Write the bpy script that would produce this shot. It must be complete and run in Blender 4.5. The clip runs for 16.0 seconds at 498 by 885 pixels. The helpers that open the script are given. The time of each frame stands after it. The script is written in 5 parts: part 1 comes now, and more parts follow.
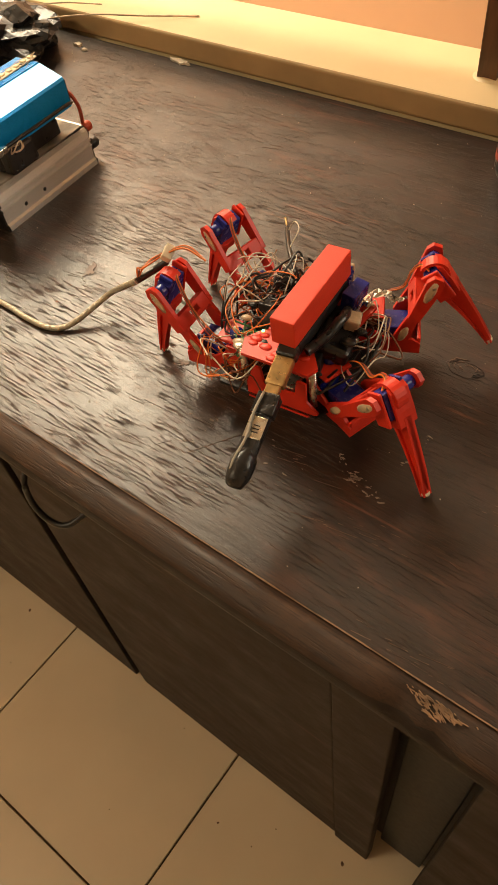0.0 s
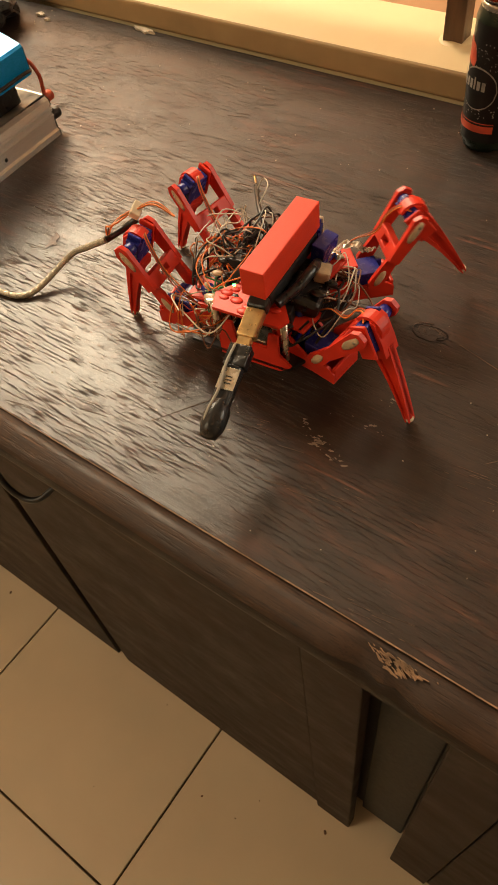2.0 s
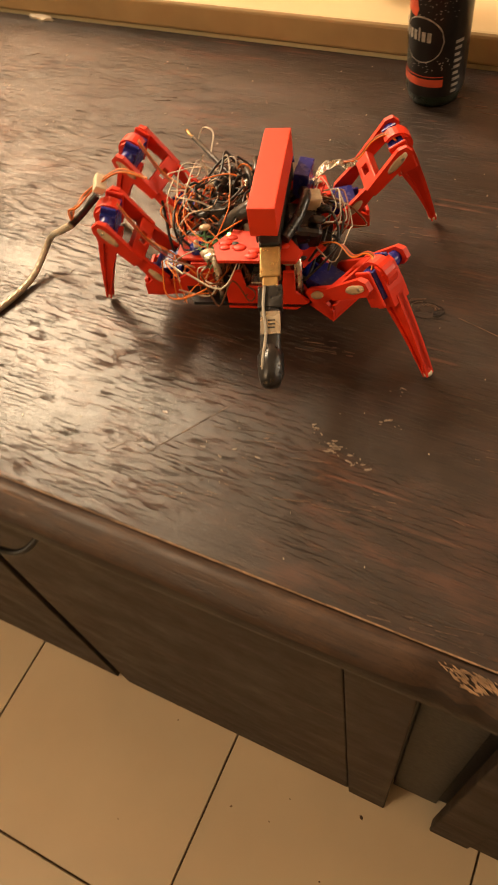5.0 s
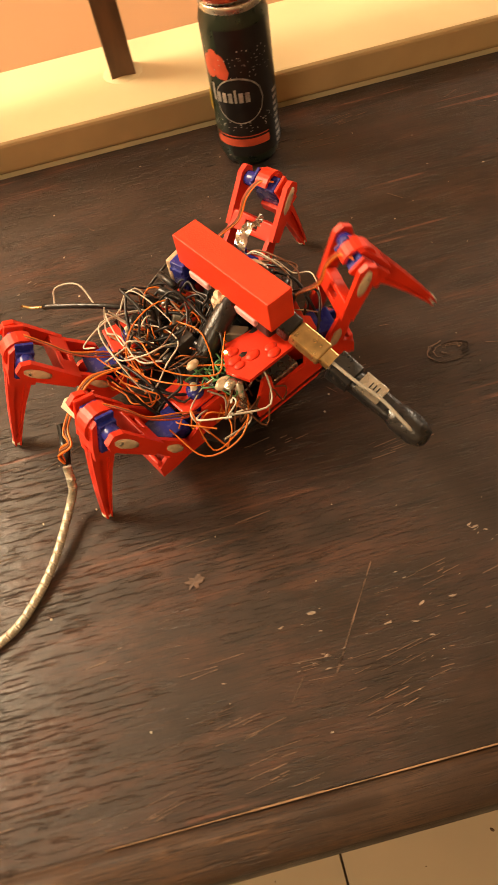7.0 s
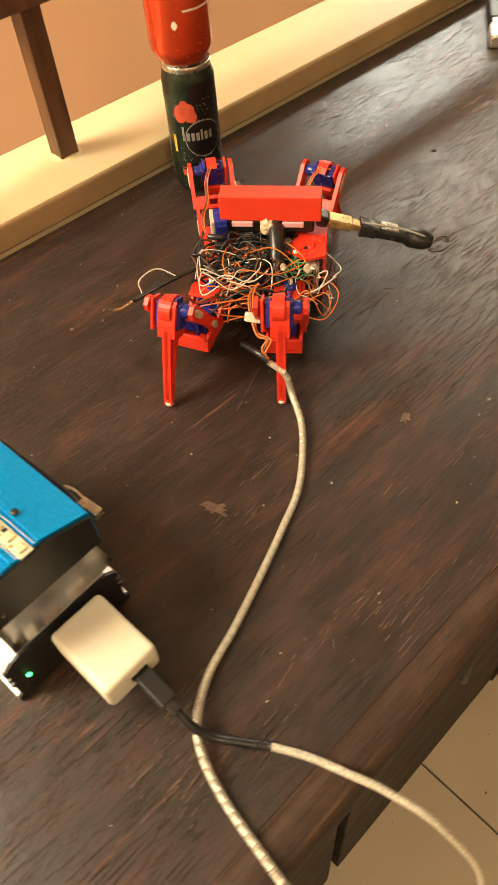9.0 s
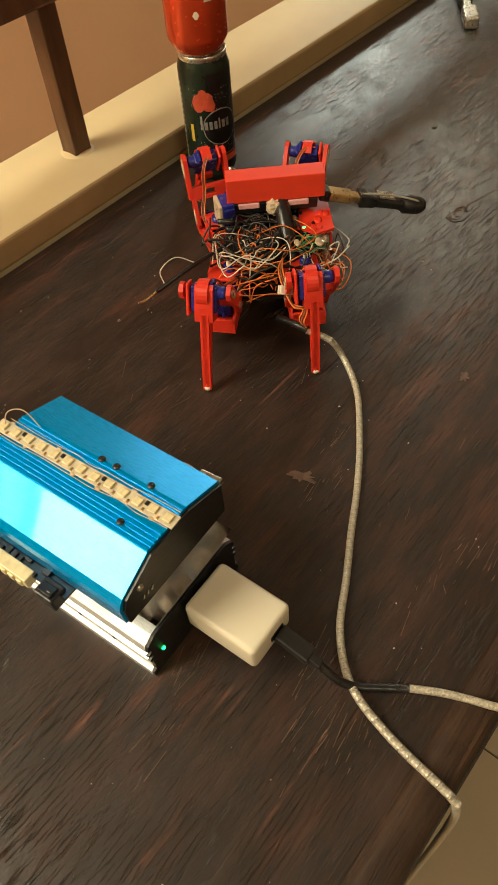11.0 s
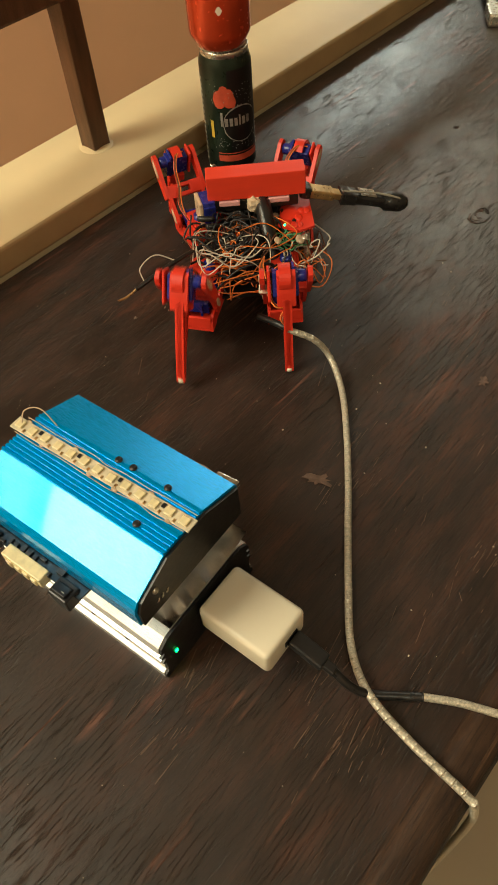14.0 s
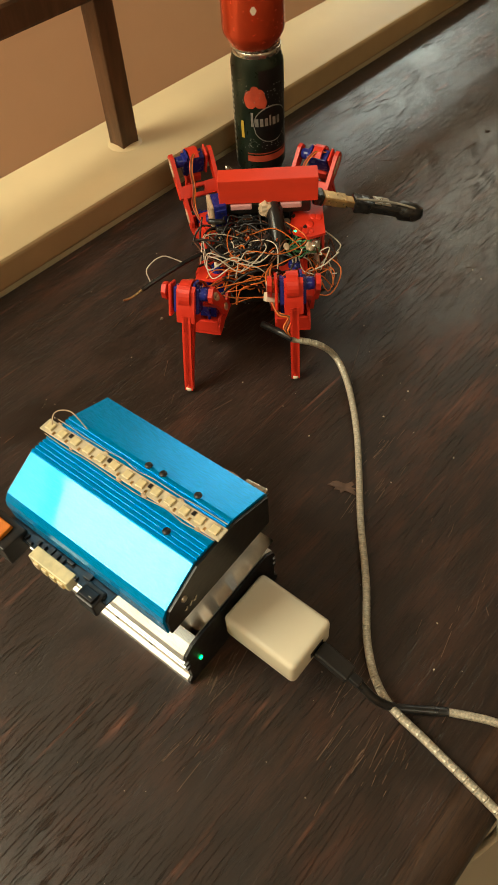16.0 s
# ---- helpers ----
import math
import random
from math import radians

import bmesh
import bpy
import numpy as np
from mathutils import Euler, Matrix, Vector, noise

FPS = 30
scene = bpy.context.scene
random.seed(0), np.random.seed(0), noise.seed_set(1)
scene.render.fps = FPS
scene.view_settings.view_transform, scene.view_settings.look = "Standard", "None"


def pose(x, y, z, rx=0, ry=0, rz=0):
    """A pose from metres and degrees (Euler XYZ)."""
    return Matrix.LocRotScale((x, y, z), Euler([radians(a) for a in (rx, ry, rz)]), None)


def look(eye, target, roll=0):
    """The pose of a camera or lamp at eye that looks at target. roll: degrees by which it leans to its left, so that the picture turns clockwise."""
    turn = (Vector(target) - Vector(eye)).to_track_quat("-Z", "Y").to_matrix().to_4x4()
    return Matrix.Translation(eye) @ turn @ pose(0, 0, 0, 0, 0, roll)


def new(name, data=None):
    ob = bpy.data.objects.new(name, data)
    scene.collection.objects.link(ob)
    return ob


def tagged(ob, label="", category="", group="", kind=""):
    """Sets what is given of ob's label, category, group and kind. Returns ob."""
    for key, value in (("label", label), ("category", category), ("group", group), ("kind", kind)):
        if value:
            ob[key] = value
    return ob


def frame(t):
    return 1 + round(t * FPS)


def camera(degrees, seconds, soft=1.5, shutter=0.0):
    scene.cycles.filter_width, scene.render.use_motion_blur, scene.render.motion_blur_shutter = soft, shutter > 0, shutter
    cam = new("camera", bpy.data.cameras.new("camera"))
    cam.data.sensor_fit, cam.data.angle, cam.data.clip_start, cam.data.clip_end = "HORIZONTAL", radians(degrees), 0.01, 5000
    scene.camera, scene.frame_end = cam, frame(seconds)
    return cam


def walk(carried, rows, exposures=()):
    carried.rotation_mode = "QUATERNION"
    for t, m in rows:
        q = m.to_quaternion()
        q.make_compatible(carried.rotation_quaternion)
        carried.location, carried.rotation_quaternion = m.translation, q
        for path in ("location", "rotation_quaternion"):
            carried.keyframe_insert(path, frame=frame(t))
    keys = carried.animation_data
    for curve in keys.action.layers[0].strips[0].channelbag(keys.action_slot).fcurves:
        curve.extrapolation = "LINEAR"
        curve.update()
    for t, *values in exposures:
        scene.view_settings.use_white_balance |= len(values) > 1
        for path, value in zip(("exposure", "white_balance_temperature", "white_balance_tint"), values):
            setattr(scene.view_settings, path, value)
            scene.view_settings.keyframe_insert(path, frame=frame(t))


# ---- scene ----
cam = camera(39.1, 16.0, shutter=0.5)
PATH = [
    (0, (0.162, -0.274, 0.458), (-0.708, 0.609, -1.113), -9.3),
    (0.5, (0.165, -0.274, 0.455), (-0.698, 0.607, -1.12), -9.1),
    (1, (0.172, -0.273, 0.45), (-0.677, 0.601, -1.136), -9.7),
    (1.5, (0.178, -0.274, 0.448), (-0.657, 0.602, -1.145), -9.3),
    (2, (0.182, -0.271, 0.445), (-0.639, 0.602, -1.156), -9.4),
    (2.5, (0.187, -0.269, 0.444), (-0.626, 0.601, -1.163), -10.0),
    (3, (0.191, -0.267, 0.443), (-0.624, 0.604, -1.162), -10.3),
    (3.5, (0.189, -0.265, 0.443), (-0.622, 0.603, -1.166), -10.2),
    (4, (0.174, -0.265, 0.441), (-0.603, 0.618, -1.176), -9.7),
    (4.5, (0.144, -0.273, 0.435), (-0.583, 0.611, -1.206), -11.4),
    (5, (0.11, -0.252, 0.429), (-0.546, 0.655, -1.228), -12.7),
    (7.3, (-0.204, -0.152, 0.421), (0.026, 0.92, -1.251), -7.5),
    (7.5, (-0.243, -0.179, 0.431), (0.1, 0.915, -1.209), -4.8),
    (7.8, (-0.31, -0.233, 0.443), (0.068, 0.891, -1.167), -8.0),
    (8, (-0.346, -0.256, 0.45), (0.041, 0.83, -1.184), -9.5),
    (8.3, (-0.396, -0.254, 0.461), (0.081, 0.828, -1.152), -9.5),
    (8.5, (-0.444, -0.231, 0.447), (0.146, 0.813, -1.153), -8.2),
    (9, (-0.551, -0.183, 0.469), (0.249, 0.776, -1.092), -5.7),
    (9.5, (-0.608, -0.15, 0.475), (0.282, 0.716, -1.093), -5.0),
    (10, (-0.631, -0.136, 0.473), (0.273, 0.712, -1.097), -5.5),
    (12.5, (-0.651, -0.114, 0.475), (0.243, 0.746, -1.093), -5.1),
    (13, (-0.649, -0.113, 0.473), (0.235, 0.739, -1.106), -4.9),
    (13.5, (-0.648, -0.111, 0.471), (0.223, 0.742, -1.114), -5.1),
    (14, (-0.645, -0.114, 0.474), (0.231, 0.751, -1.102), -5.3),
    (14.5, (-0.649, -0.108, 0.481), (0.219, 0.791, -1.08), -5.6),
    (15, (-0.648, -0.103, 0.476), (0.209, 0.792, -1.093), -5.4),
    (15.5, (-0.646, -0.1, 0.476), (0.198, 0.796, -1.1), -5.5),
    (16, (-0.647, -0.099, 0.477), (0.201, 0.783, -1.105), -5.0),
]
EXPOSURES = [  # seconds, stops, kelvin, tint
    (0, 0.40, 6400, 5), (4.4, 0.46, 6400, 5), (5.0, 0.75, 7100, 10), (8.2, 0.88, 7000, 7), (9.0, 0.85, 6100, 0), (10.0, 0.32, 5850, -4), (12.5, -0.18, 5650, -8), (16, -0.24, 5650, -8),
]
walk(cam, [(t, look(eye, target, roll)) for t, eye, target, roll in PATH], EXPOSURES)

# ---- light: two ceiling lamps, warm white, in a closed room ----
world = bpy.data.worlds.new("world")
scene.world = world
world.use_nodes = True
world.node_tree.nodes["Background"].inputs[0].default_value = (1.0, 0.78, 0.55, 1)
world.node_tree.nodes["Background"].inputs[1].default_value = 0.02


def area_lamp(name, eye, target, size, watts, colour):
    data = bpy.data.lights.new(name, "AREA")
    data.shape, data.size, data.size_y = "RECTANGLE", size[0], size[1]
    data.energy, data.color = watts, colour
    ob = new(name, data)
    ob.matrix_world = look(eye, target)
    return ob


LAMPS = [  # place, target, size, watts, colour
    ((-2.10, 1.12, 1.84), (-2.10, 1.12, 0), (1.60, 1.00), 115, (1.0, 0.80, 0.56)),
    ((2.55, 1.20, 1.84), (2.55, 1.20, 0), (0.50, 0.40), 15, (1.0, 0.80, 0.56)),
    ((-1.30, -1.70, 1.84), (-1.30, -1.70, 0), (0.90, 0.60), 21, (1.0, 0.78, 0.52)),
    ((2.25, 1.66, 1.07), (2.25, 0.0, 1.07), (1.20, 0.24), 21.0, (1.0, 0.92, 0.78)),
]
for eye, target, size, watts, colour in LAMPS:
    area_lamp("lamp_light", eye, target, size, watts, colour)

# ---- materials ----


def link(nt, a, b):
    nt.links.new(a, b)


def material(name, colour, rough=0.5, metal=0.0, vary=0.15, scale=40.0, bump=0.0, bump_scale=200.0,
             stretch=(1, 1, 1), rough_vary=0.1, glow=None, spread=None, coat=0.0):
    """Colour that varies by broad stains and by fine grain, with a fine relief."""
    m = bpy.data.materials.new(name)
    m.use_nodes = True
    nt = m.node_tree
    b = nt.nodes["Principled BSDF"]
    b.inputs["Metallic"].default_value = metal
    b.inputs["Coat Weight"].default_value = coat
    tc = nt.nodes.new("ShaderNodeTexCoord")
    mp = nt.nodes.new("ShaderNodeMapping")
    mp.inputs["Scale"].default_value = stretch
    link(nt, tc.outputs["Object"], mp.inputs[0])
    n1 = nt.nodes.new("ShaderNodeTexNoise")
    n1.inputs["Scale"].default_value = scale
    n1.inputs["Detail"].default_value = 6
    n2 = nt.nodes.new("ShaderNodeTexNoise")
    n2.inputs["Scale"].default_value = bump_scale
    n2.inputs["Detail"].default_value = 4
    link(nt, mp.outputs[0], n1.inputs[0])
    link(nt, mp.outputs[0], n2.inputs[0])
    ramp = nt.nodes.new("ShaderNodeValToRGB")
    lo = [max(0, c * (1 - vary)) for c in colour]
    hi = [min(1, c * (1 + vary)) for c in colour]
    ramp.color_ramp.elements[0].position, ramp.color_ramp.elements[1].position = 0.32, 0.68
    ramp.color_ramp.elements[0].color = (*lo, 1)
    ramp.color_ramp.elements[1].color = (*(spread or hi), 1)
    link(nt, n1.outputs[0], ramp.inputs[0])
    link(nt, ramp.outputs[0], b.inputs["Base Color"])
    rr = nt.nodes.new("ShaderNodeMapRange")
    rr.inputs["To Min"].default_value = max(0.02, rough - rough_vary)
    rr.inputs["To Max"].default_value = min(1, rough + rough_vary)
    link(nt, n2.outputs[0], rr.inputs[0])
    link(nt, rr.outputs[0], b.inputs["Roughness"])
    if bump:
        bp = nt.nodes.new("ShaderNodeBump")
        bp.inputs["Strength"].default_value = bump
        bp.inputs["Distance"].default_value = 0.001
        link(nt, n2.outputs[0], bp.inputs["Height"])
        link(nt, bp.outputs[0], b.inputs["Normal"])
    if glow:
        b.inputs["Emission Color"].default_value = (*glow[0], 1)
        b.inputs["Emission Strength"].default_value = glow[1]
    return m


def wood_material(name, dark, light, worn, rough, pits=1.0, coat=0.0, rub=False):
    """Stained, varnished open-grained wood: streaks along x, broad worn patches, pores and scratches in the relief."""
    m = bpy.data.materials.new(name)
    m.use_nodes = True
    nt = m.node_tree
    b = nt.nodes["Principled BSDF"]
    tc = nt.nodes.new("ShaderNodeTexCoord")

    def noise_tex(stretch, scale, detail=5, rough_in=0.55):
        mp = nt.nodes.new("ShaderNodeMapping")
        mp.inputs["Scale"].default_value = stretch
        mp.inputs["Rotation"].default_value = (0, 0, radians(4))
        link(nt, tc.outputs["Object"], mp.inputs[0])
        n = nt.nodes.new("ShaderNodeTexNoise")
        n.inputs["Scale"].default_value = scale
        n.inputs["Detail"].default_value = detail
        n.inputs["Roughness"].default_value = rough_in
        link(nt, mp.outputs[0], n.inputs[0])
        return n.outputs[0]

    def ramp(src, a, c, ca=(0, 0, 0), cc=(1, 1, 1)):
        r = nt.nodes.new("ShaderNodeValToRGB")
        r.color_ramp.elements[0].position, r.color_ramp.elements[1].position = a, c
        r.color_ramp.elements[0].color, r.color_ramp.elements[1].color = (*ca, 1), (*cc, 1)
        link(nt, src, r.inputs[0])
        return r.outputs[0]

    def mix(fac, a, c):
        x = nt.nodes.new("ShaderNodeMix")
        x.data_type = "RGBA"
        link(nt, fac, x.inputs["Factor"])
        for v, k in ((a, 6), (c, 7)):
            if isinstance(v, tuple):
                x.inputs[k].default_value = (*v, 1)
            else:
                link(nt, v, x.inputs[k])
        return x.outputs[2]

    grain = noise_tex((3, 46, 46), 2.6, 7, 0.65)
    pores = noise_tex((13, 190, 190), 3.0, 4, 0.62)
    broad = noise_tex((1.6, 3, 3), 2.6, 6)
    patchy = noise_tex((3.5, 7, 7), 1.9, 5, 0.6)
    scratch = noise_tex((2.2, 90, 90), 2.0, 2, 0.4)
    blot = noise_tex((6, 26, 26), 1.5, 8, 0.72)
    dull = noise_tex((9, 14, 14), 1.3, 9, 0.75)

    fibre = noise_tex((7, 300, 300), 3.0, 3, 0.6)
    mottle = noise_tex((40, 60, 60), 3.0, 4, 0.65)

    def times(a, c):
        x = nt.nodes.new("ShaderNodeMath")
        x.operation = "MULTIPLY"
        link(nt, a, x.inputs[0])
        link(nt, c, x.inputs[1])
        return x.outputs[0]

    base = mix(ramp(grain, 0.30, 0.72), dark, light)
    base = mix(ramp(dull, 0.48, 0.78), base, tuple(0.62 * a + 0.38 * c for a, c in zip(light, worn)))
    col = mix(times(ramp(broad, 0.49, 0.68), ramp(blot, 0.50, 0.66)), base, worn)
    if rub:
        # reddish rubbed patch where the varnish has worn through
        mp = nt.nodes.new("ShaderNodeMapping")
        mp.vector_type = "TEXTURE"
        mp.inputs["Location"].default_value = (-0.25, 0.0, 0.0)
        mp.inputs["Scale"].default_value = (0.26, 0.15, 0.2)
        link(nt, tc.outputs["Object"], mp.inputs[0])
        gr = nt.nodes.new("ShaderNodeTexGradient")
        gr.gradient_type = "SPHERICAL"
        link(nt, mp.outputs[0], gr.inputs[0])
        col = mix(times(ramp(gr.outputs["Fac"], 0.0, 0.55), ramp(blot, 0.48, 0.70)), col, (0.68 * worn[0], 0.75 * worn[1], 0.75 * worn[2]))
    fine = times(ramp(scratch, 0.62, 0.70), ramp(patchy, 0.52, 0.64))
    col = mix(times(ramp(fibre, 0.56, 0.44), ramp(mottle, 0.30, 0.75)), col, tuple(0.45 * c for c in dark))
    col = mix(fine, col, tuple(min(1, c * 1.5 + 0.015) for c in worn))
    link(nt, col, b.inputs["Base Color"])
    rr = nt.nodes.new("ShaderNodeMapRange")
    rr.inputs["To Min"].default_value, rr.inputs["To Max"].default_value = max(0.08, rough - 0.12), rough + 0.22
    rr.inputs["From Min"].default_value, rr.inputs["From Max"].default_value = 0.3, 0.7
    link(nt, dull, rr.inputs[0])
    link(nt, rr.outputs[0], b.inputs["Roughness"])
    height = nt.nodes.new("ShaderNodeMath")
    height.operation = "MULTIPLY_ADD"
    height.inputs[1].default_value = -1.3
    link(nt, times(ramp(pores, 0.54, 0.70), ramp(patchy, 0.40, 0.58)), height.inputs[0])
    soft = nt.nodes.new("ShaderNodeMath")
    soft.operation = "MULTIPLY_ADD"
    soft.inputs[1].default_value = 0.35
    link(nt, grain, soft.inputs[0])
    link(nt, dull, soft.inputs[2])
    link(nt, soft.outputs[0], height.inputs[2])
    thread = nt.nodes.new("ShaderNodeMath")
    thread.operation = "MULTIPLY_ADD"
    thread.inputs[1].default_value = 0.14
    link(nt, fibre, thread.inputs[0])
    link(nt, height.outputs[0], thread.inputs[2])
    height = nt.nodes.new("ShaderNodeMath")
    height.operation = "MULTIPLY_ADD"
    height.inputs[1].default_value = 0.08
    link(nt, mottle, height.inputs[0])
    link(nt, thread.outputs[0], height.inputs[2])
    bp = nt.nodes.new("ShaderNodeBump")
    bp.inputs["Strength"].default_value, bp.inputs["Distance"].default_value = 0.55 * pits, 0.0009
    link(nt, height.outputs[0], bp.inputs["Height"])
    link(nt, bp.outputs[0], b.inputs["Normal"])
    b.inputs["Coat Weight"].default_value = coat
    b.inputs["Coat Roughness"].default_value = 0.09
    b.inputs["Specular IOR Level"].default_value = 0.40
    if coat:
        cb = nt.nodes.new("ShaderNodeBump")
        cb.inputs["Strength"].default_value, cb.inputs["Distance"].default_value = 0.55 * pits, 0.0010
        link(nt, height.outputs[0], cb.inputs["Height"])
        link(nt, cb.outputs[0], b.inputs["Coat Normal"])
    return m


M_TOP = wood_material("varnished_top", (0.011, 0.0065, 0.005), (0.027, 0.015, 0.010), (0.110, 0.038, 0.021), 0.46, 1.5, 0.45, rub=True)
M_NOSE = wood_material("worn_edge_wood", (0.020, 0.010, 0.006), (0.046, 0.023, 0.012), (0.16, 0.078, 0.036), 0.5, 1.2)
M_FRONT = wood_material("cabinet_wood", (0.011, 0.006, 0.004), (0.020, 0.010, 0.007), (0.040, 0.018, 0.010), 0.6, 0.5)
# darker edge wood: shade painted into the lipping's upright face
M_NOSESHADE = wood_material("shaded_edge_face", (0.007, 0.004, 0.003), (0.014, 0.007, 0.005), (0.05, 0.024, 0.012), 0.5, 0.8)
M_POST = material("post_wood", (0.10, 0.048, 0.022), 0.45, vary=0.4, scale=12, stretch=(6, 6, 1), bump=0.3)
M_RAW = material("splintered_wood", (0.22, 0.13, 0.07), 0.7, vary=0.4, scale=90, bump=0.6)
M_BLUEPANEL = material("dark_panel", (0.010, 0.012, 0.016), 0.5, vary=0.3, scale=8)
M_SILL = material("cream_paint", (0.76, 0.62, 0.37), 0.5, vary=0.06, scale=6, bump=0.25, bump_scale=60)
# the sill's cream paint with its front shade mixed into the colour
M_SILLSHADE = material("shaded_cream_paint", (0.46, 0.32, 0.16), 0.6, vary=0.18, scale=9, bump=0.3, bump_scale=60)
M_PINK = material("pink_wall_paint", (0.62, 0.40, 0.27), 0.8, vary=0.05, scale=2.5, bump=0.15)
M_WALL = material("room_wall_paint", (0.62, 0.50, 0.36), 0.8, vary=0.05, scale=2)
M_CEIL = material("ceiling_paint", (0.56, 0.50, 0.41), 0.9, vary=0.03, scale=2)
M_TILE = material("floor_tile_glaze", (0.60, 0.50, 0.36), 0.35, vary=0.05, scale=5, bump=0.05, rough_vary=0.06)
M_GROUT = material("grout", (0.09, 0.06, 0.04), 0.9, vary=0.2, scale=60)
M_RED = material("red_plastic", (0.66, 0.030, 0.010), 0.42, vary=0.10, scale=30, bump=0.12, bump_scale=500)
M_REDBOX = material("red_printed_box", (0.70, 0.040, 0.010), 0.55, vary=0.04, scale=20, bump=0.18, bump_scale=900, stretch=(1, 1, 6))
M_SERVO = material("blue_servo_plastic", (0.018, 0.024, 0.21), 0.26, vary=0.25, scale=60)
M_BLACK = material("black_plastic", (0.012, 0.011, 0.011), 0.4, vary=0.3, scale=60, bump=0.2)
M_TAPE = material("black_tape", (0.014, 0.013, 0.013), 0.3, vary=0.4, scale=80, bump=0.8, bump_scale=160)
M_WHITE = material("white_plastic", (0.76, 0.68, 0.52), 0.42, vary=0.03, scale=20)
M_GLUE = material("hot_glue", (0.55, 0.42, 0.28), 0.3, vary=0.25, scale=120, bump=0.5)
M_BRASS = material("brass_plug", (0.50, 0.33, 0.14), 0.3, metal=0.75, vary=0.25, scale=90)
M_SILVER = material("bare_metal", (0.62, 0.58, 0.50), 0.28, metal=0.95, vary=0.2, scale=70, bump=0.25)
M_ALU = material("brushed_aluminium", (0.80, 0.78, 0.74), 0.30, metal=0.6, vary=0.06, scale=30, stretch=(40, 1, 40))
M_BLUE = material("blue_anodised_aluminium", (0.004, 0.33, 0.82), 0.28, metal=0.4, coat=0.5, vary=0.05, scale=40, stretch=(30, 1, 30), bump=0.08)
M_SHEET = material("dull_sheet_metal", (0.68, 0.62, 0.54), 0.45, metal=0.10, vary=0.35, scale=40, bump=0.4, bump_scale=90)
M_STRIP = material("led_strip_board", (0.62, 0.54, 0.38), 0.5, vary=0.2, scale=150)
M_LED = material("led_package", (0.74, 0.63, 0.36), 0.35, vary=0.12, scale=200)
M_ORANGE = material("orange_switch", (0.62, 0.17, 0.01), 0.35, vary=0.15, scale=80)
M_WORANGE = material("orange_wire", (0.70, 0.17, 0.02), 0.4, vary=0.15, scale=50)
M_WBROWN = material("brown_wire", (0.16, 0.055, 0.02), 0.45, vary=0.2, scale=50)
M_WRED = material("red_wire", (0.45, 0.06, 0.02), 0.4, vary=0.2, scale=50)
M_WWHITE = material("white_wire", (0.62, 0.56, 0.46), 0.4, vary=0.1, scale=50)
M_WGREEN = material("green_wire", (0.10, 0.30, 0.13), 0.4, vary=0.2, scale=50)
M_BRAID = material("braided_cable", (0.52, 0.47, 0.37), 0.38, metal=0.35, vary=0.35, scale=700, bump=0.8, bump_scale=420)
M_PINKPAD = material("pink_pad", (0.70, 0.36, 0.36), 0.5, vary=0.1, scale=60)
M_GREENLED = material("green_light", (0.05, 0.6, 0.1), 0.4, glow=((0.1, 1.0, 0.15), 6.0))
M_CAN = material("dark_green_can", (0.014, 0.024, 0.014), 0.3, metal=0.3, vary=0.5, scale=30)
M_CANBLACK = material("black_can_print", (0.012, 0.011, 0.011), 0.32, metal=0.2, vary=0.4, scale=60)
M_CANRED = material("red_can_lacquer", (0.58, 0.060, 0.014), 0.24, metal=0.5, vary=0.08, scale=20)
M_CANBAND = material("red_can_print", (0.50, 0.075, 0.035), 0.35, vary=0.2, scale=90)
M_CANSILVER = material("can_silver_print", (0.42, 0.40, 0.36), 0.35, metal=0.5, vary=0.3, scale=200)
M_YELLOW = material("yellow_print", (0.62, 0.42, 0.05), 0.4, vary=0.1, scale=90)
M_PAPER = material("paper_scrap", (0.55, 0.48, 0.38), 0.8, vary=0.2, scale=80, bump=0.4)
M_GREY = material("grey_plastic_case", (0.30, 0.27, 0.22), 0.5, vary=0.15, scale=12)

# ---- mesh helpers ----


def part(name, bm, mat, parent=None, label=""):
    me = bpy.data.meshes.new(name)
    bm.to_mesh(me)
    bm.free()
    mats = mat if isinstance(mat, (list, tuple)) else [mat]
    for x in mats:
        me.materials.append(x)
    ob = new(name, me)
    if parent is not None:
        ob.parent = parent
    if label:
        ob["label"] = label
    return ob


def empty(name, m=None):
    ob = new(name)
    ob.empty_display_size = 0.02
    if m is not None:
        ob.matrix_basis = m
    return ob


def box(bm, size, m=None, bevel=0.0, index=0, segments=2):
    r = bmesh.ops.create_cube(bm, size=1.0, matrix=(m or Matrix()) @ Matrix.Diagonal((*size, 1)))
    if bevel:
        edges = list({e for v in r["verts"] for e in v.link_edges})
        bmesh.ops.bevel(bm, geom=edges, offset=bevel, segments=segments, affect="EDGES", profile=0.5)
    for fc in bm.faces:
        if not fc.tag:
            fc.material_index, fc.tag = index, True
    return bm


def prism(bm, outline, a, b, m=None, index=0):
    """Extrude a closed outline of (u, v) from a to b; u, v lie in x, z and the extrusion along y, before m."""
    m = m or Matrix()
    va = [bm.verts.new(m @ Vector((u, a, v))) for u, v in outline]
    vb = [bm.verts.new(m @ Vector((u, b, v))) for u, v in outline]
    k = len(outline)
    fs = [bm.faces.new(va), bm.faces.new(vb[::-1])]
    for i in range(k):
        fs.append(bm.faces.new((va[i], vb[i], vb[(i + 1) % k], va[(i + 1) % k])))
    for fc in fs:
        fc.material_index = index
        fc.tag = True
    bmesh.ops.recalc_face_normals(bm, faces=fs)
    return bm


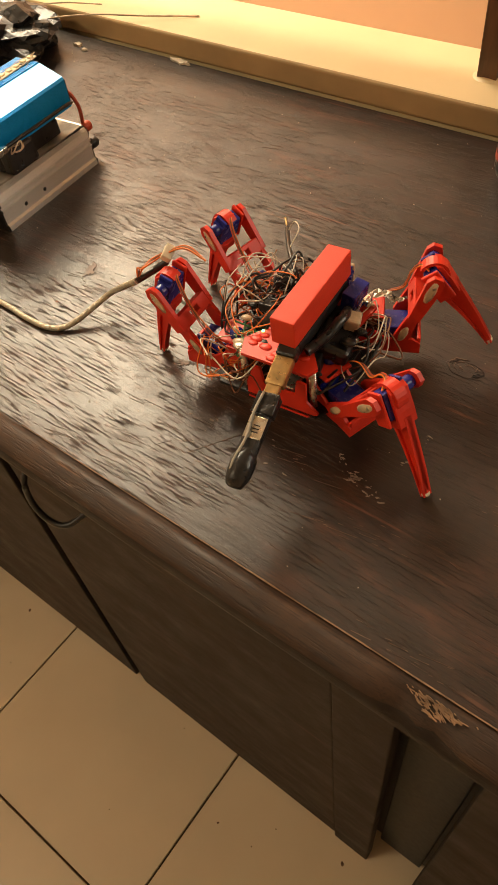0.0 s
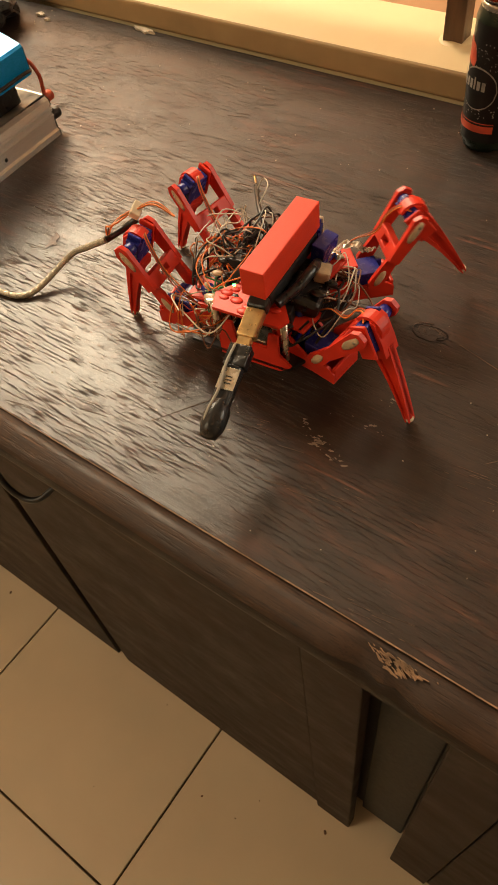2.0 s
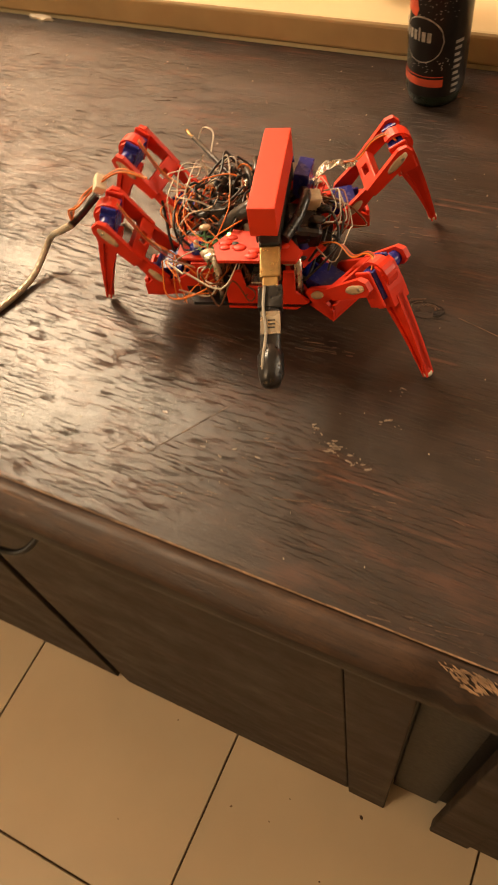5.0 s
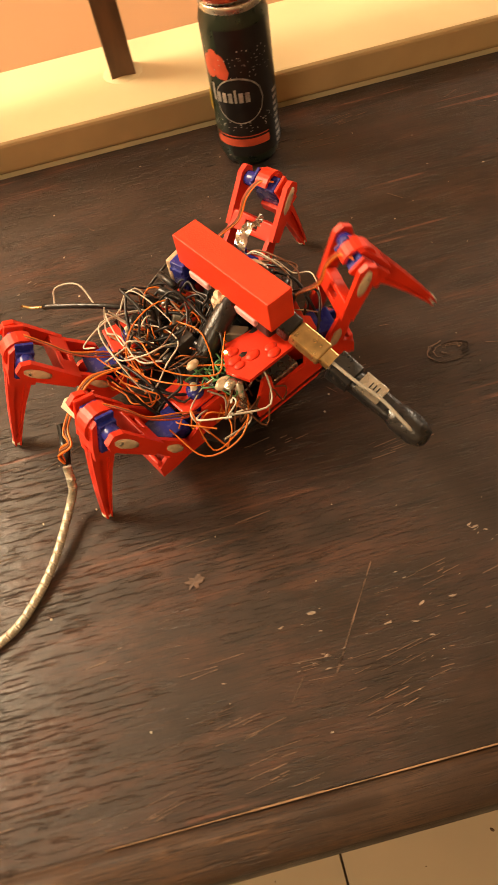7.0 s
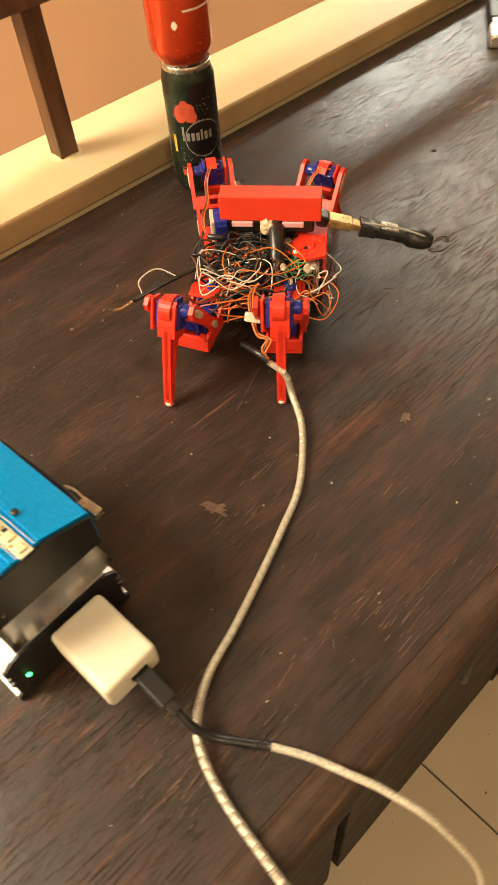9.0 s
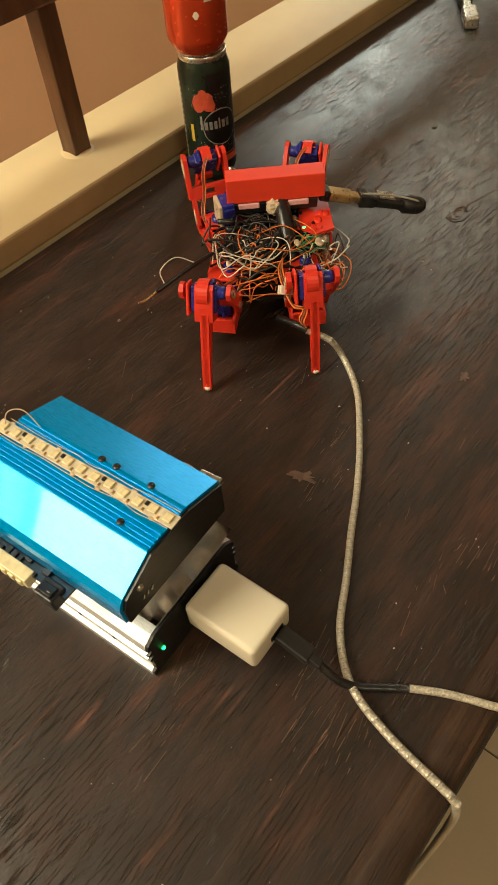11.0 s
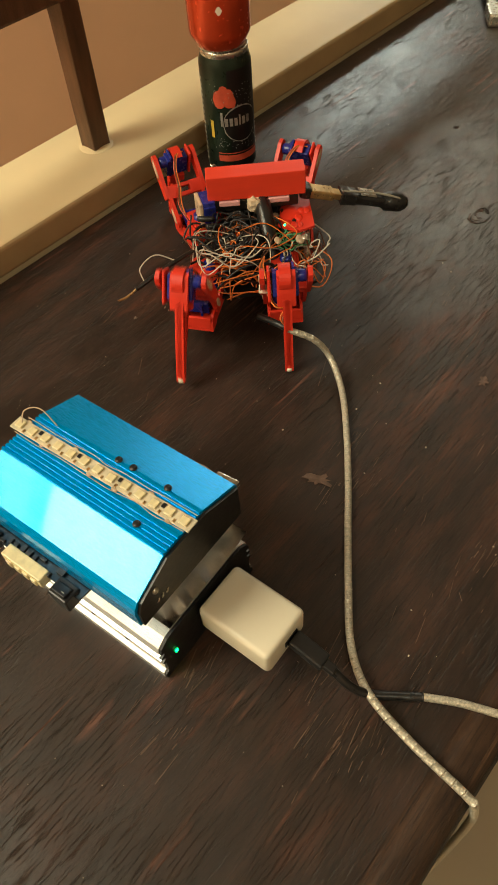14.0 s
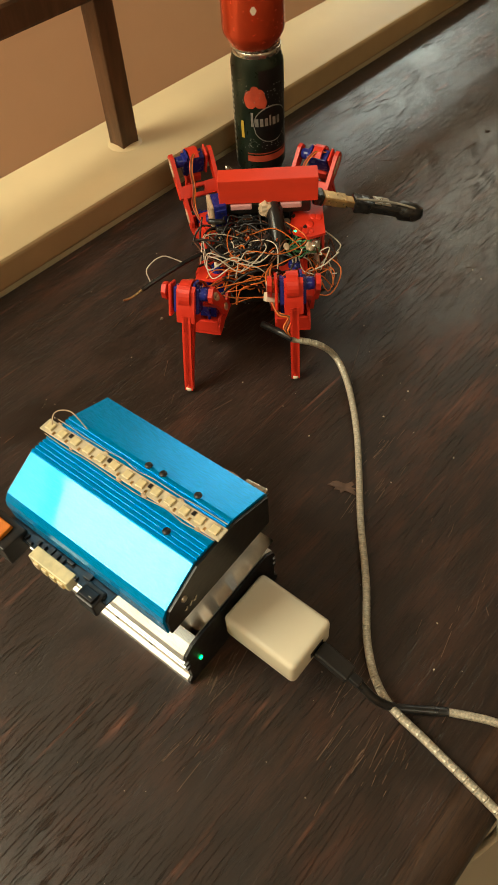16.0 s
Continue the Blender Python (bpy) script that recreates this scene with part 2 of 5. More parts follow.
def lathe(bm, profile, steps=40, m=None, index=0):
    """Turn (radius, height) pairs round z."""
    m = m or Matrix()
    rings = []
    for r, z in profile:
        if r < 1e-6:
            rings.append([bm.verts.new(m @ Vector((0, 0, z)))])
        else:
            rings.append([bm.verts.new(m @ Vector((r * math.cos(2 * math.pi * i / steps), r * math.sin(2 * math.pi * i / steps), z))) for i in range(steps)])
    for p, q in zip(rings, rings[1:]):
        for i in range(steps):
            j = (i + 1) % steps
            if len(p) == 1 and len(q) == 1:
                continue
            if len(p) == 1:
                fc = bm.faces.new((p[0], q[i], q[j]))
            elif len(q) == 1:
                fc = bm.faces.new((p[i], p[j], q[0]))
            else:
                fc = bm.faces.new((p[i], p[j], q[j], q[i]))
            fc.smooth, fc.material_index, fc.tag = True, index, True
    bmesh.ops.recalc_face_normals(bm, faces=bm.faces)
    return bm


def spline(points, per=8):
    """Catmull-Rom points through the given ones."""
    p = [Vector(v) for v in points]
    p = [2 * p[0] - p[1]] + p + [2 * p[-1] - p[-2]]
    out = []
    for i in range(1, len(p) - 2):
        for k in range(per):
            t = k / per
            a, b, c, d = p[i - 1:i + 3]
            out.append(0.5 * (2 * b + (c - a) * t + (2 * a - 5 * b + 4 * c - d) * t * t + (3 * b - a - 3 * c + d) * t ** 3))
    return out + [p[-2]]


def tube(bm, pts, radius, sides=8, index=0, taper=None):
    """A round wire along the points."""
    pts = [Vector(v) for v in pts]
    up = Vector((0.13, 0.21, 0.97))
    rings = []
    for i, v in enumerate(pts):
        d = (pts[min(i + 1, len(pts) - 1)] - pts[max(i - 1, 0)]).normalized()
        s = d.cross(up)
        s = s.normalized() if s.length > 1e-4 else d.orthogonal().normalized()
        u = s.cross(d)
        r = radius if taper is None else radius * (1 + (taper - 1) * i / (len(pts) - 1))
        rings.append([bm.verts.new(v + r * (s * math.cos(a) + u * math.sin(a))) for a in (2 * math.pi * k / sides for k in range(sides))])
    for p, q in zip(rings, rings[1:]):
        for k in range(sides):
            fc = bm.faces.new((p[k], p[(k + 1) % sides], q[(k + 1) % sides], q[k]))
            fc.smooth, fc.material_index, fc.tag = True, index, True
    for ring in (rings[0], rings[-1][::-1]):
        fc = bm.faces.new(ring)
        fc.material_index, fc.tag = index, True
    return bm


def BM():
    return bmesh.new()


# ---- the setting ----
FLOOR_Z = -0.875
TILE = 0.424


def build_room():
    bm = box(BM(), (8.0, 6.0, 0.05), pose(0.5, -0.6, FLOOR_Z - 0.031))
    floor = tagged(part("floor", bm, M_GROUT), "cream glazed floor tiles with thin dark joints", "floor", kind="structure")
    bm = box(BM(), (8.2, 0.12, 3.0), pose(0.5, 1.76, 0.5))
    tagged(part("wall_north", bm, M_PINK), "plain pinkish terracotta painted wall beyond the parapet", "wall", kind="structure")
    for name, size, at in (("wall_south", (8.2, 0.12, 3.0), (0.5, -3.66, 0.5)), ("wall_west", (0.12, 6.0, 3.0), (-3.56, -0.6, 0.5)),
                           ("wall_east", (0.12, 6.0, 3.0), (4.56, -0.6, 0.5))):
        tagged(part(name, box(BM(), size, pose(*at)), M_WALL), "plain beige painted room wall", "wall", kind="structure")
    bm = box(BM(), (8.2, 6.2, 0.1), pose(0.5, -0.6, 1.95))
    tagged(part("ceiling", bm, M_CEIL), "plain off-white painted ceiling", "ceiling", kind="structure")
    # parapet: masonry below, cream cap with softly rounded edges
    bm = box(BM(), (5.0, 0.12, 0.895), pose(0.0, 0.566, FLOOR_Z / 2 - 0.01))
    tagged(part("wall_parapet", bm, M_SILL), "low cream painted parapet wall behind the counter", "wall", kind="structure")
    bm = box(BM(), (5.0, 0.132, 0.034), pose(0.0, 0.568, 0.017), bevel=0.005, segments=3)
    bm.normal_update()
    for v in bm.verts:
        n = noise.noise(v.co * 3.0)
        v.co.y += 0.002 * n
    # faces towards the room get the shade as a darker ochre colour
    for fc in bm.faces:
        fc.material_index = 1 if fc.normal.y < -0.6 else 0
    tagged(part("sill", bm, [M_SILL, M_SILLSHADE]), "cream painted plaster cap of the parapet with ochre-stained front face", "sill", kind="structure")
    for eye, target, size, watts, colour in LAMPS:
        up = eye[2] > 1.5
        th = empty("ceiling_light" if up else "wall_light", pose(eye[0], eye[1], eye[2], 0 if up else 90, 0, 0))
        tagged(th, "flat white-framed lamp on the ceiling" if up else "long white-framed lamp on the wall", "lamp")
        for s in (-1, 1):
            part("frame_side", box(BM(), (0.02, size[1] + 0.04, 0.05), pose(s * (size[0] / 2 + 0.012), 0, 0.03 if up else -0.01), bevel=0.003), M_WHITE, th)
            part("frame_side", box(BM(), (size[0], 0.02, 0.05), pose(0, s * (size[1] / 2 + 0.012), 0.03 if up else -0.01), bevel=0.003), M_WHITE, th)
    return floor


FLOOR = build_room()


def build_counter():
    th = empty("counter", pose(0, 0, 0))
    tagged(th, "long dark-stained wooden counter with worn varnish and splintered front edge", "counter")
    x0, x1 = -1.7, 1.7
    prof = [(0.497, 0), (-0.110, 0), (-0.110, -0.034), (0.497, -0.034)]
    bm = prism(BM(), [(y, z) for y, z in prof], x0, x1, Matrix(((0, 1, 0, 0), (1, 0, 0, 0), (0, 0, 1, 0), (0, 0, 0, 1))))
    part("countertop", bm, M_TOP, th)
    # rounded lipping in front of the slab, parted from it by a thin open joint
    pr = [(-0.1118, -0.0006), (-0.122, -0.0012), (-0.131, -0.004), (-0.137, -0.009), (-0.1395, -0.016), (-0.138, -0.026), (-0.131, -0.033), (-0.122, -0.0362), (-0.1118, -0.0365)]
    bm = BM()
    rows = []
    n = 340
    for i in range(n + 1):
        x = x0 + (x1 - x0) * i / n
        row = []
        for y, z in pr:
            w = noise.noise(Vector((x * 9, y * 40, z * 40)))
            dent = 0.0045 * math.exp(-((x - 0.128) / 0.024) ** 2) * max(0, 1 - abs(z + 0.006) / 0.014) * (1.2 + 1.2 * noise.noise(Vector((x * 160, y * 90, z * 90))))
            edge = 0 if y > -0.113 else 1
            row.append(bm.verts.new((x, y + edge * (0.0012 * w + dent * 1.6), z + edge * (0.0008 * w - dent * 0.9))))
        rows.append(row)
    for a, b in zip(rows, rows[1:]):
        for k in range(len(pr)):
            j = (k + 1) % len(pr)
            fc = bm.faces.new((a[k], a[j], b[j], b[k]))
            fc.smooth = True
            # faces below the worn top edge take the painted shade
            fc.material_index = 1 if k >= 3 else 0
    bm.faces.new(rows[0])
    bm.faces.new(rows[-1][::-1])
    bmesh.ops.recalc_face_normals(bm, faces=bm.faces)
    part("edge_lipping", bm, [M_NOSE, M_NOSESHADE], th, "brown worn rounded front edge, darker on its face")
    # splinters of bare wood at the gouge
    rnd = random.Random(4)
    bm = BM()
    for i in range(120):
        x = rnd.gauss(0.134, 0.0085)
        y = -0.1165 - 0.011 * rnd.random() * max(0.12, 1 - abs(x - 0.134) / 0.026)
        z = -0.0008 - 0.22 * max(0, -0.122 - y)
        le = 0.0015 + 0.006 * rnd.random() ** 2
        box(bm, (le, 0.0003 + 0.0005 * rnd.random(), 0.0009), pose(x, y, z, 25 + 20 * rnd.random(), rnd.uniform(-10, 10), rnd.gauss(-14, 12)))
    tagged(part("splintered_patch", bm, M_RAW, th, "pale bare splintered wood"), kind="stuff")
    # pale glued line in the joint
    bm = BM()
    x = -0.275
    while x < x1:
        le = rnd.uniform(0.01, 0.05)
        if rnd.random() < 0.985:
            box(bm, (le, rnd.uniform(0.0005, 0.0011), 0.0008), pose(x + le / 2, -0.1109 + rnd.uniform(-0.0001, 0.0001), 0.0002))
        x += le
    tagged(part("joint_filler", bm, M_RAW, th, "pale filler showing in the joint"), kind="stuff")
    bm = box(BM(), (x1 - x0, 0.0026, 0.03), pose(0, -0.1109, -0.0157))
    part("joint_strip", bm, M_NOSE, th)
    # carcass, front doors, stiles
    bm = box(BM(), (3.34, 0.56, 0.80), pose(0, 0.215, -0.4365))
    for name, a, b, yy, mt in (("door_panel", -1.60, -1.02, -0.104, M_FRONT), ("door_panel", -1.005, -0.410, -0.104, M_FRONT),
                               ("door_panel", -0.388, 0.045, -0.104, M_FRONT), ("stile", 0.047, 0.108, -0.108, M_FRONT),
                               ("recessed_panel", 0.110, 0.182, -0.068, M_BLUEPANEL), ("stile", 0.184, 0.245, -0.108, M_FRONT),
                               ("door_panel", 0.247, 0.90, -0.104, M_FRONT), ("door_panel", 0.915, 1.60, -0.104, M_FRONT)):
        low = -0.868 if name != "stile" else -0.874
        h = -0.050 - low if name != "stile" else -0.0375 - low
        pm = box(BM(), (b - a, 0.02, h), pose((a + b) / 2, yy + 0.010, low + h / 2), bevel=0.002)
        part(name, pm, mt, th)
    part("carcass", bm, M_BLACK, th)
    bm = box(BM(), (3.3, 0.016, 0.014), pose(0, -0.0945, -0.0435))
    part("rail", bm, M_FRONT, th)
    # bent pull below the edge
    bm = tube(BM(), spline([(-0.312, -0.100, -0.078), (-0.298, -0.126, -0.082), (-0.302, -0.131, -0.120), (-0.290, -0.130, -0.148), (-0.270, -0.122, -0.152), (-0.256, -0.100, -0.140)]), 0.0034, 10)
    part("door_pull", bm, M_BLACK, th, "bent black metal door pull")
    return th


COUNTER = build_counter()


def build_railing():
    th = empty("railing", pose(0, 0, 0))
    tagged(th, "brown wooden hand rail on square posts above the cream sill", "railing")
    for x in (-0.166, -1.35, 1.02):
        bm = box(BM(), (0.025, 0.025, 0.166), pose(x, 0.5720, 0.0335 + 0.0825), bevel=0.0015)
        part("post", bm, M_POST, th)
        bm = lathe(BM(), [(0.0, 0.003), (0.012, 0.0028), (0.019, 0.0012), (0.021, 0)], 14, pose(x, 0.5720, 0.0340))
        part("mortar_fillet", bm, M_SILL, th)
    bm = box(BM(), (3.0, 0.040, 0.030), pose(-0.1, 0.5720, 0.213), bevel=0.004)
    part("hand_rail", bm, M_POST, th)
    return th


build_railing()

# ---- things on the counter ----


def arc_strip(bm, r, a0, a1, z0, z1, m, index=0, wave=None):
    """A thin printed patch on a can's wall: angles in degrees, heights in metres."""
    n = max(2, int(abs(a1 - a0) / 4))
    cols = []
    for i in range(n + 1):
        t = i / n
        a = radians(a0 + (a1 - a0) * t)
        lo, hi = (z0, z1) if wave is None else wave(t)
        cols.append([bm.verts.new(m @ Vector((r * math.cos(a), r * math.sin(a), z))) for z in (lo, hi)])
    for p, q in zip(cols, cols[1:]):
        fc = bm.faces.new((p[0], q[0], q[1], p[1]))
        fc.smooth, fc.material_index, fc.tag = True, index, True


def oval(h0, h1):
    mid, half = (h0 + h1) / 2, (h1 - h0) / 2
    return lambda t: (mid - half * math.sqrt(max(0, 1 - (2 * t - 1) ** 2)) - 1e-4, mid + half * math.sqrt(max(0, 1 - (2 * t - 1) ** 2)) + 1e-4)


CAN = (-0.064, 0.443)


def build_slim_can():
    th = empty("drink_can", pose(CAN[0], CAN[1], 0))
    tagged(th, "slim dark green and black drink can with red band", "can")
    r = 0.029
    part("can_body", lathe(BM(), [(0, 0.004), (0.020, 0.003), (0.0225, 0.0), (0.0245, 0.001), (0.0265, 0.006), (r, 0.013), (r, 0.128), (0.0275, 0.134), (0.0262, 0.138)], 48), M_CAN, th)
    part("can_rim", lathe(BM(), [(0.0262, 0.138), (0.0268, 0.1405), (0.0272, 0.1435), (0.0262, 0.1445), (0.0250, 0.143), (0.0245, 0.140), (0, 0.140)], 48), M_SILVER, th, "bare silver rim")
    face = -105.0
    bm = BM()
    arc_strip(bm, r + 0.0003, face - 30, face + 135, 0.0135, 0.1275, Matrix())
    part("black_print", bm, M_CANBLACK, th)
    bm = BM()
    arc_strip(bm, r + 0.0006, face - 62, face + 44, 0.024, 0.0315, Matrix())
    arc_strip(bm, r + 0.0006, face - 62, face + 44, 0.0335, 0.0345, Matrix())
    part("red_band", bm, M_CANBAND, th)
    bm = BM()
    for k, (da, dz, w, h) in enumerate(((-50, 0.097, 30, 0.020), (-30, 0.098, 28, 0.021), (-40, 0.106, 22, 0.012), (-22, 0.094, 18, 0.014))):
        arc_strip(bm, r + 0.0006 + 0.0001 * k, face + da - w / 2, face + da + w / 2, 0, 0, Matrix(), 0, oval(dz - h / 2, dz + h / 2))
    part("red_fruit_print", bm, M_CANBAND, th)
    # dark oval badge with a pale ring and unreadable pale strokes across it
    bm = BM()
    arc_strip(bm, r + 0.0008, face - 46, face + 40, 0, 0, Matrix(), 0, oval(0.047, 0.089))
    arc_strip(bm, r + 0.0011, face - 44, face + 38, 0, 0, Matrix(), 1, oval(0.0484, 0.0876))
    rnd = random.Random(8)
    a = face - 50
    for w, h in ((5.0, 0.016), (7.5, 0.009), (7.0, 0.009), (7.0, 0.009), (4.0, 0.012), (7.5, 0.009), (7.5, 0.009)):
        arc_strip(bm, r + 0.0014, a, a + w, 0.067, 0.067 + h, Matrix(), 0)
        a += w + 3.4
    part("badge", bm, [M_CANSILVER, M_CANBLACK], th, "dark round badge with pale outline and strokes")
    bm = BM()
    for i in range(130):
        da, dz = rnd.uniform(-70, 60), rnd.uniform(0.038, 0.052) if i % 2 else rnd.uniform(0.086, 0.112)
        w = rnd.uniform(0.8, 2.2)
        arc_strip(bm, r + 0.0007, face + da, face + da + w, dz, dz + rnd.uniform(0.0006, 0.0014), Matrix())
    tagged(part("bubble_print", bm, M_CANSILVER, th), kind="stuff")
    bm = BM()
    arc_strip(bm, r + 0.0009, face - 76, face - 68, 0.052, 0.072, Matrix())
    part("yellow_print", bm, M_YELLOW, th)
    bm = BM()
    for i in range(16):
        arc_strip(bm, r + 0.0007, face - 108, face - 98, 0.02 + 0.0062 * i, 0.0235 + 0.0062 * i, Matrix())
    for i in range(9):
        arc_strip(bm, r + 0.0007, face + 62, face + 74 + 3 * (i % 3), 0.016 + 0.006 * i, 0.019 + 0.006 * i, Matrix())
    tagged(part("small_print", bm, M_CANSILVER, th), kind="stuff")
    return th


def build_red_can():
    th = empty("drink_can", pose(CAN[0] - 0.002, CAN[1] + 0.001, 0.1446, 0.5, -0.5, 0))
    tagged(th, "glossy red drink can stacked on the slim dark can", "can")
    r = 0.0331
    part("can_body", lathe(BM(), [(0, 0.005), (0.021, 0.004), (0.0235, 0.0), (0.0252, 0.0012), (0.029, 0.008), (0.0325, 0.014), (r, 0.018), (r, 0.103), (0.031, 0.109), (0.0272, 0.115)], 56), M_CANRED, th)
    part("can_rim", lathe(BM(), [(0.0272, 0.115), (0.0278, 0.118), (0.0265, 0.1195), (0.0255, 0.116), (0, 0.116)], 48), M_SILVER, th, "bare silver rim")
    part("can_foot", lathe(BM(), [(0.0232, 0.0006), (0.0236, -0.0002), (0.0254, 0.0010), (0.0262, 0.0032), (0.0258, 0.0036)], 48), M_SILVER, th, "bare silver foot ring")
    bm = BM()
    arc_strip(bm, r + 0.0004, -142, -130, 0, 0, Matrix(), 0, oval(0.040, 0.048))
    arc_strip(bm, r + 0.0004, -120, -40, 0.055, 0.057, Matrix())
    part("white_print", bm, M_WHITE, th)
    return th


build_slim_can()
build_red_can()

# inverter: ribbed aluminium trough below, blue finned case above
# the set is pushed along the counter between the two stands
INVERTER_EARLY = (-0.559, 0.0760, 0, 0, 0, 4.5)
INVERTER_LATE = (-0.5217, 0.0635, 0, 0, 0, 4.5)
IY0, IY1 = 0.0, 0.154


def build_inverter():
    th = empty("power_inverter", pose(*INVERTER_LATE))
    tagged(th, "silver power inverter with blue finned case and LED strip", "inverter")
    w, top = 0.0500, 0.0490
    # trough: flange, grooved sides, sloping shoulder
    side = [(w, 0.0), (w, 0.006), (w - 0.003, 0.008), (w - 0.003, 0.022), (w - 0.001, 0.023), (w - 0.001, 0.0255), (w - 0.004, 0.0265), (w - 0.004, 0.0290),
            (w - 0.001, 0.0300), (w - 0.001, 0.0325), (w - 0.004, 0.0335), (w - 0.004, 0.036), (w - 0.0015, 0.037), (w - 0.003, 0.043), (w - 0.010, 0.048), (w - 0.016, top)]
    out = side + [(-x, z) for x, z in side[::-1]]
    part("trough", prism(BM(), out, IY0, IY1), M_ALU, th, "silver ribbed aluminium trough")
    for y in (IY0 - 0.0012, IY1 + 0.0012):
        bm = prism(BM(), [(x * 0.99, z * 0.985 + 0.0003) for x, z in out], y - 0.001, y + 0.001)
        part("end_plate", bm, M_BLACK, th, "black end plate")
    for s in (-1, 1):
        for y in (0.034, 0.066):
            bm = lathe(BM(), [(0, 0.0012), (0.0016, 0.001), (0.0026, 0.0)], 12, pose(s * (w - 0.0031), y, 0.015, 0, 90 * s, 0))
            part("screw", bm, M_BLACK, th)
    # dull top sheet showing past the case, its far corner torn up
    bm = BM()
    rows = []
    for i in range(13):
        x = -0.034 + 0.084 * i / 12
        lift = 0.0030 * max(0, (x - 0.034) / 0.016)
        rows.append([bm.verts.new((x, y, top + 0.0010 + lift * (1 - y / 0.16) + 0.0005 * noise.noise(Vector((x * 90, y * 60, 3))))) for y in (0.0, 0.012, 0.030, 0.080, 0.150)])
    for p, q in zip(rows, rows[1:]):
        for k in range(4):
            bm.faces.new((p[k], q[k], q[k + 1], p[k + 1])).smooth = True
    bmesh.ops.solidify(bm, geom=bm.faces[:], thickness=0.0009)
    part("top_sheet", bm, M_SHEET, th, "dull scratched metal sheet")
    # taped electronics between trough and case
    bm = box(BM(), (0.072, 0.094, 0.026), pose(-0.001, 0.079, top + 0.0145), bevel=0.003)
    for v in bm.verts:
        v.co += Vector((1, 1, 0.3)) * 0.0015 * noise.noise(v.co * 70)
    part("taped_core", bm, M_TAPE, th, "taped boards under the case")
    # blue case: crown with fins, sloping cheeks, upright sides
    c0, c1, lo, hip, high = 0.0030, 0.1410, 0.079, 0.112, 0.1220
    crown = [(-0.0500, lo + 0.002), (-0.0510, hip - 0.015), (-0.0500, hip - 0.010), (-0.0465, hip - 0.0050), (-0.0200, high)]
    fin = []
    for i in range(5):
        x = -0.0195 + i * 0.0032
        fin += [(x, high), (x, high + 0.0013), (x + 0.0018, high + 0.0013), (x + 0.0018, high)]
    fin2 = []
    for i in range(3):
        x = 0.0075 + i * 0.0030
        fin2 += [(x, high), (x, high + 0.0012), (x + 0.0016, high + 0.0012), (x + 0.0016, high)]
    right = [(0.0170, high), (0.0475, hip), (0.0490, hip - 0.003), (0.0490, lo)]
    bm = prism(BM(), crown + fin + [(-0.003, high), (0.006, high)] + fin2 + right, c0, c1)
    part("blue_case", bm, M_BLUE, th, "bright blue anodised case")
    end = [(-0.0485, lo + 0.0025), (-0.0490, hip - 0.015), (-0.0455, hip - 0.0065), (-0.0190, high - 0.002), (0.0165, high - 0.002), (0.0475, hip - 0.003), (0.0475, lo + 0.0005)]
    for y in (c0 - 0.0010, c1 + 0.0010):
        part("case_end", prism(BM(), end, y - 0.0012, y + 0.0012), M_BLACK, th, "black end of the blue case")
    for x, y in ((0.0160, 0.0700), (0.0165, 0.0580), (0.0170, 0.0300), (-0.0130, 0.0290)):
        bm = lathe(BM(), [(0, 0.0006), (0.0024, 0.0006), (0.0026, 0)], 14, pose(x, y, high + 0.0013))
        part("screw_hole", bm, M_BLACK, th)
    # strip of square diodes on a pale board, a little askew and past the case
    tilt = pose(0.0022, 0.0745, high + 0.0021, 0, 0, 1.2)
    strip = part("led_strip", box(BM(), (0.0098, 0.150, 0.0012), tilt, bevel=0.0004), M_STRIP, th, "pale strip board with square yellow diodes")
    first = part("led", box(BM(), (0.0058, 0.0058, 0.0018), None, bevel=0.0006), M_LED, strip)
    for i in range(13):
        ob = first if i == 0 else new("led", first.data)
        ob.parent = strip
        ob.matrix_basis = tilt @ pose(0.0004 * math.sin(i * 2.1), -0.0690 + i * 0.0115, 0.0014, 0, 0, 3 * math.sin(i * 1.7))
    for i in range(12):
        if i % 3 == 1:
            part("resistor", box(BM(), (0.003, 0.0022, 0.001), tilt @ pose(0.0018, -0.0632 + i * 0.0115, 0.0009)), M_BLACK, strip)
        part("solder_pad", box(BM(), (0.0026, 0.0016, 0.0007), tilt @ pose(-0.0030, -0.0632 + i * 0.0115, 0.0008), bevel=0.0002), M_BRASS, strip)
    rnd = random.Random(3)
    bm = BM()
    for s in (-1, 1):
        pts = [tilt @ Vector((s * (0.0056 + 0.0018 * rnd.random()), -0.073 + 0.0118 * i, 0.0002 + 0.0016 * rnd.random())) for i in range(13)]
        tube(bm, spline(pts, 3), 0.0003, 5)
    tube(bm, spline([tilt @ Vector(v) for v in ((0.0, 0.068, 0.0015), (0.0075, 0.071, 0.0065), (0.0135, 0.062, 0.0075), (0.0125, 0.048, 0.0)) ], 5), 0.0004, 5)
    part("thin_lead", bm, M_GLUE, strip)
    bm = BM()
    for i in range(7):
        r = bmesh.ops.create_icosphere(bm, subdivisions=2, radius=rnd.uniform(0.0009, 0.0017), matrix=tilt @ pose(rnd.choice((-1, 1)) * 0.0050, -0.060 + 0.021 * i, 0.0) @ Matrix.Diagonal((1, 1.6, 0.5, 1)))
        for fc in {f for v in r["verts"] for f in v.link_faces}:
            fc.smooth = True
    part("glue_dabs", bm, M_GLUE, strip, "brownish dabs of glue")
    # -x side: small circuit board, pale socket, rocker switch, orange switch
    bz = lo
    bm = box(BM(), (0.016, 0.098, 0.0015), pose(-0.051, 0.095, bz, 0, 8, 0))
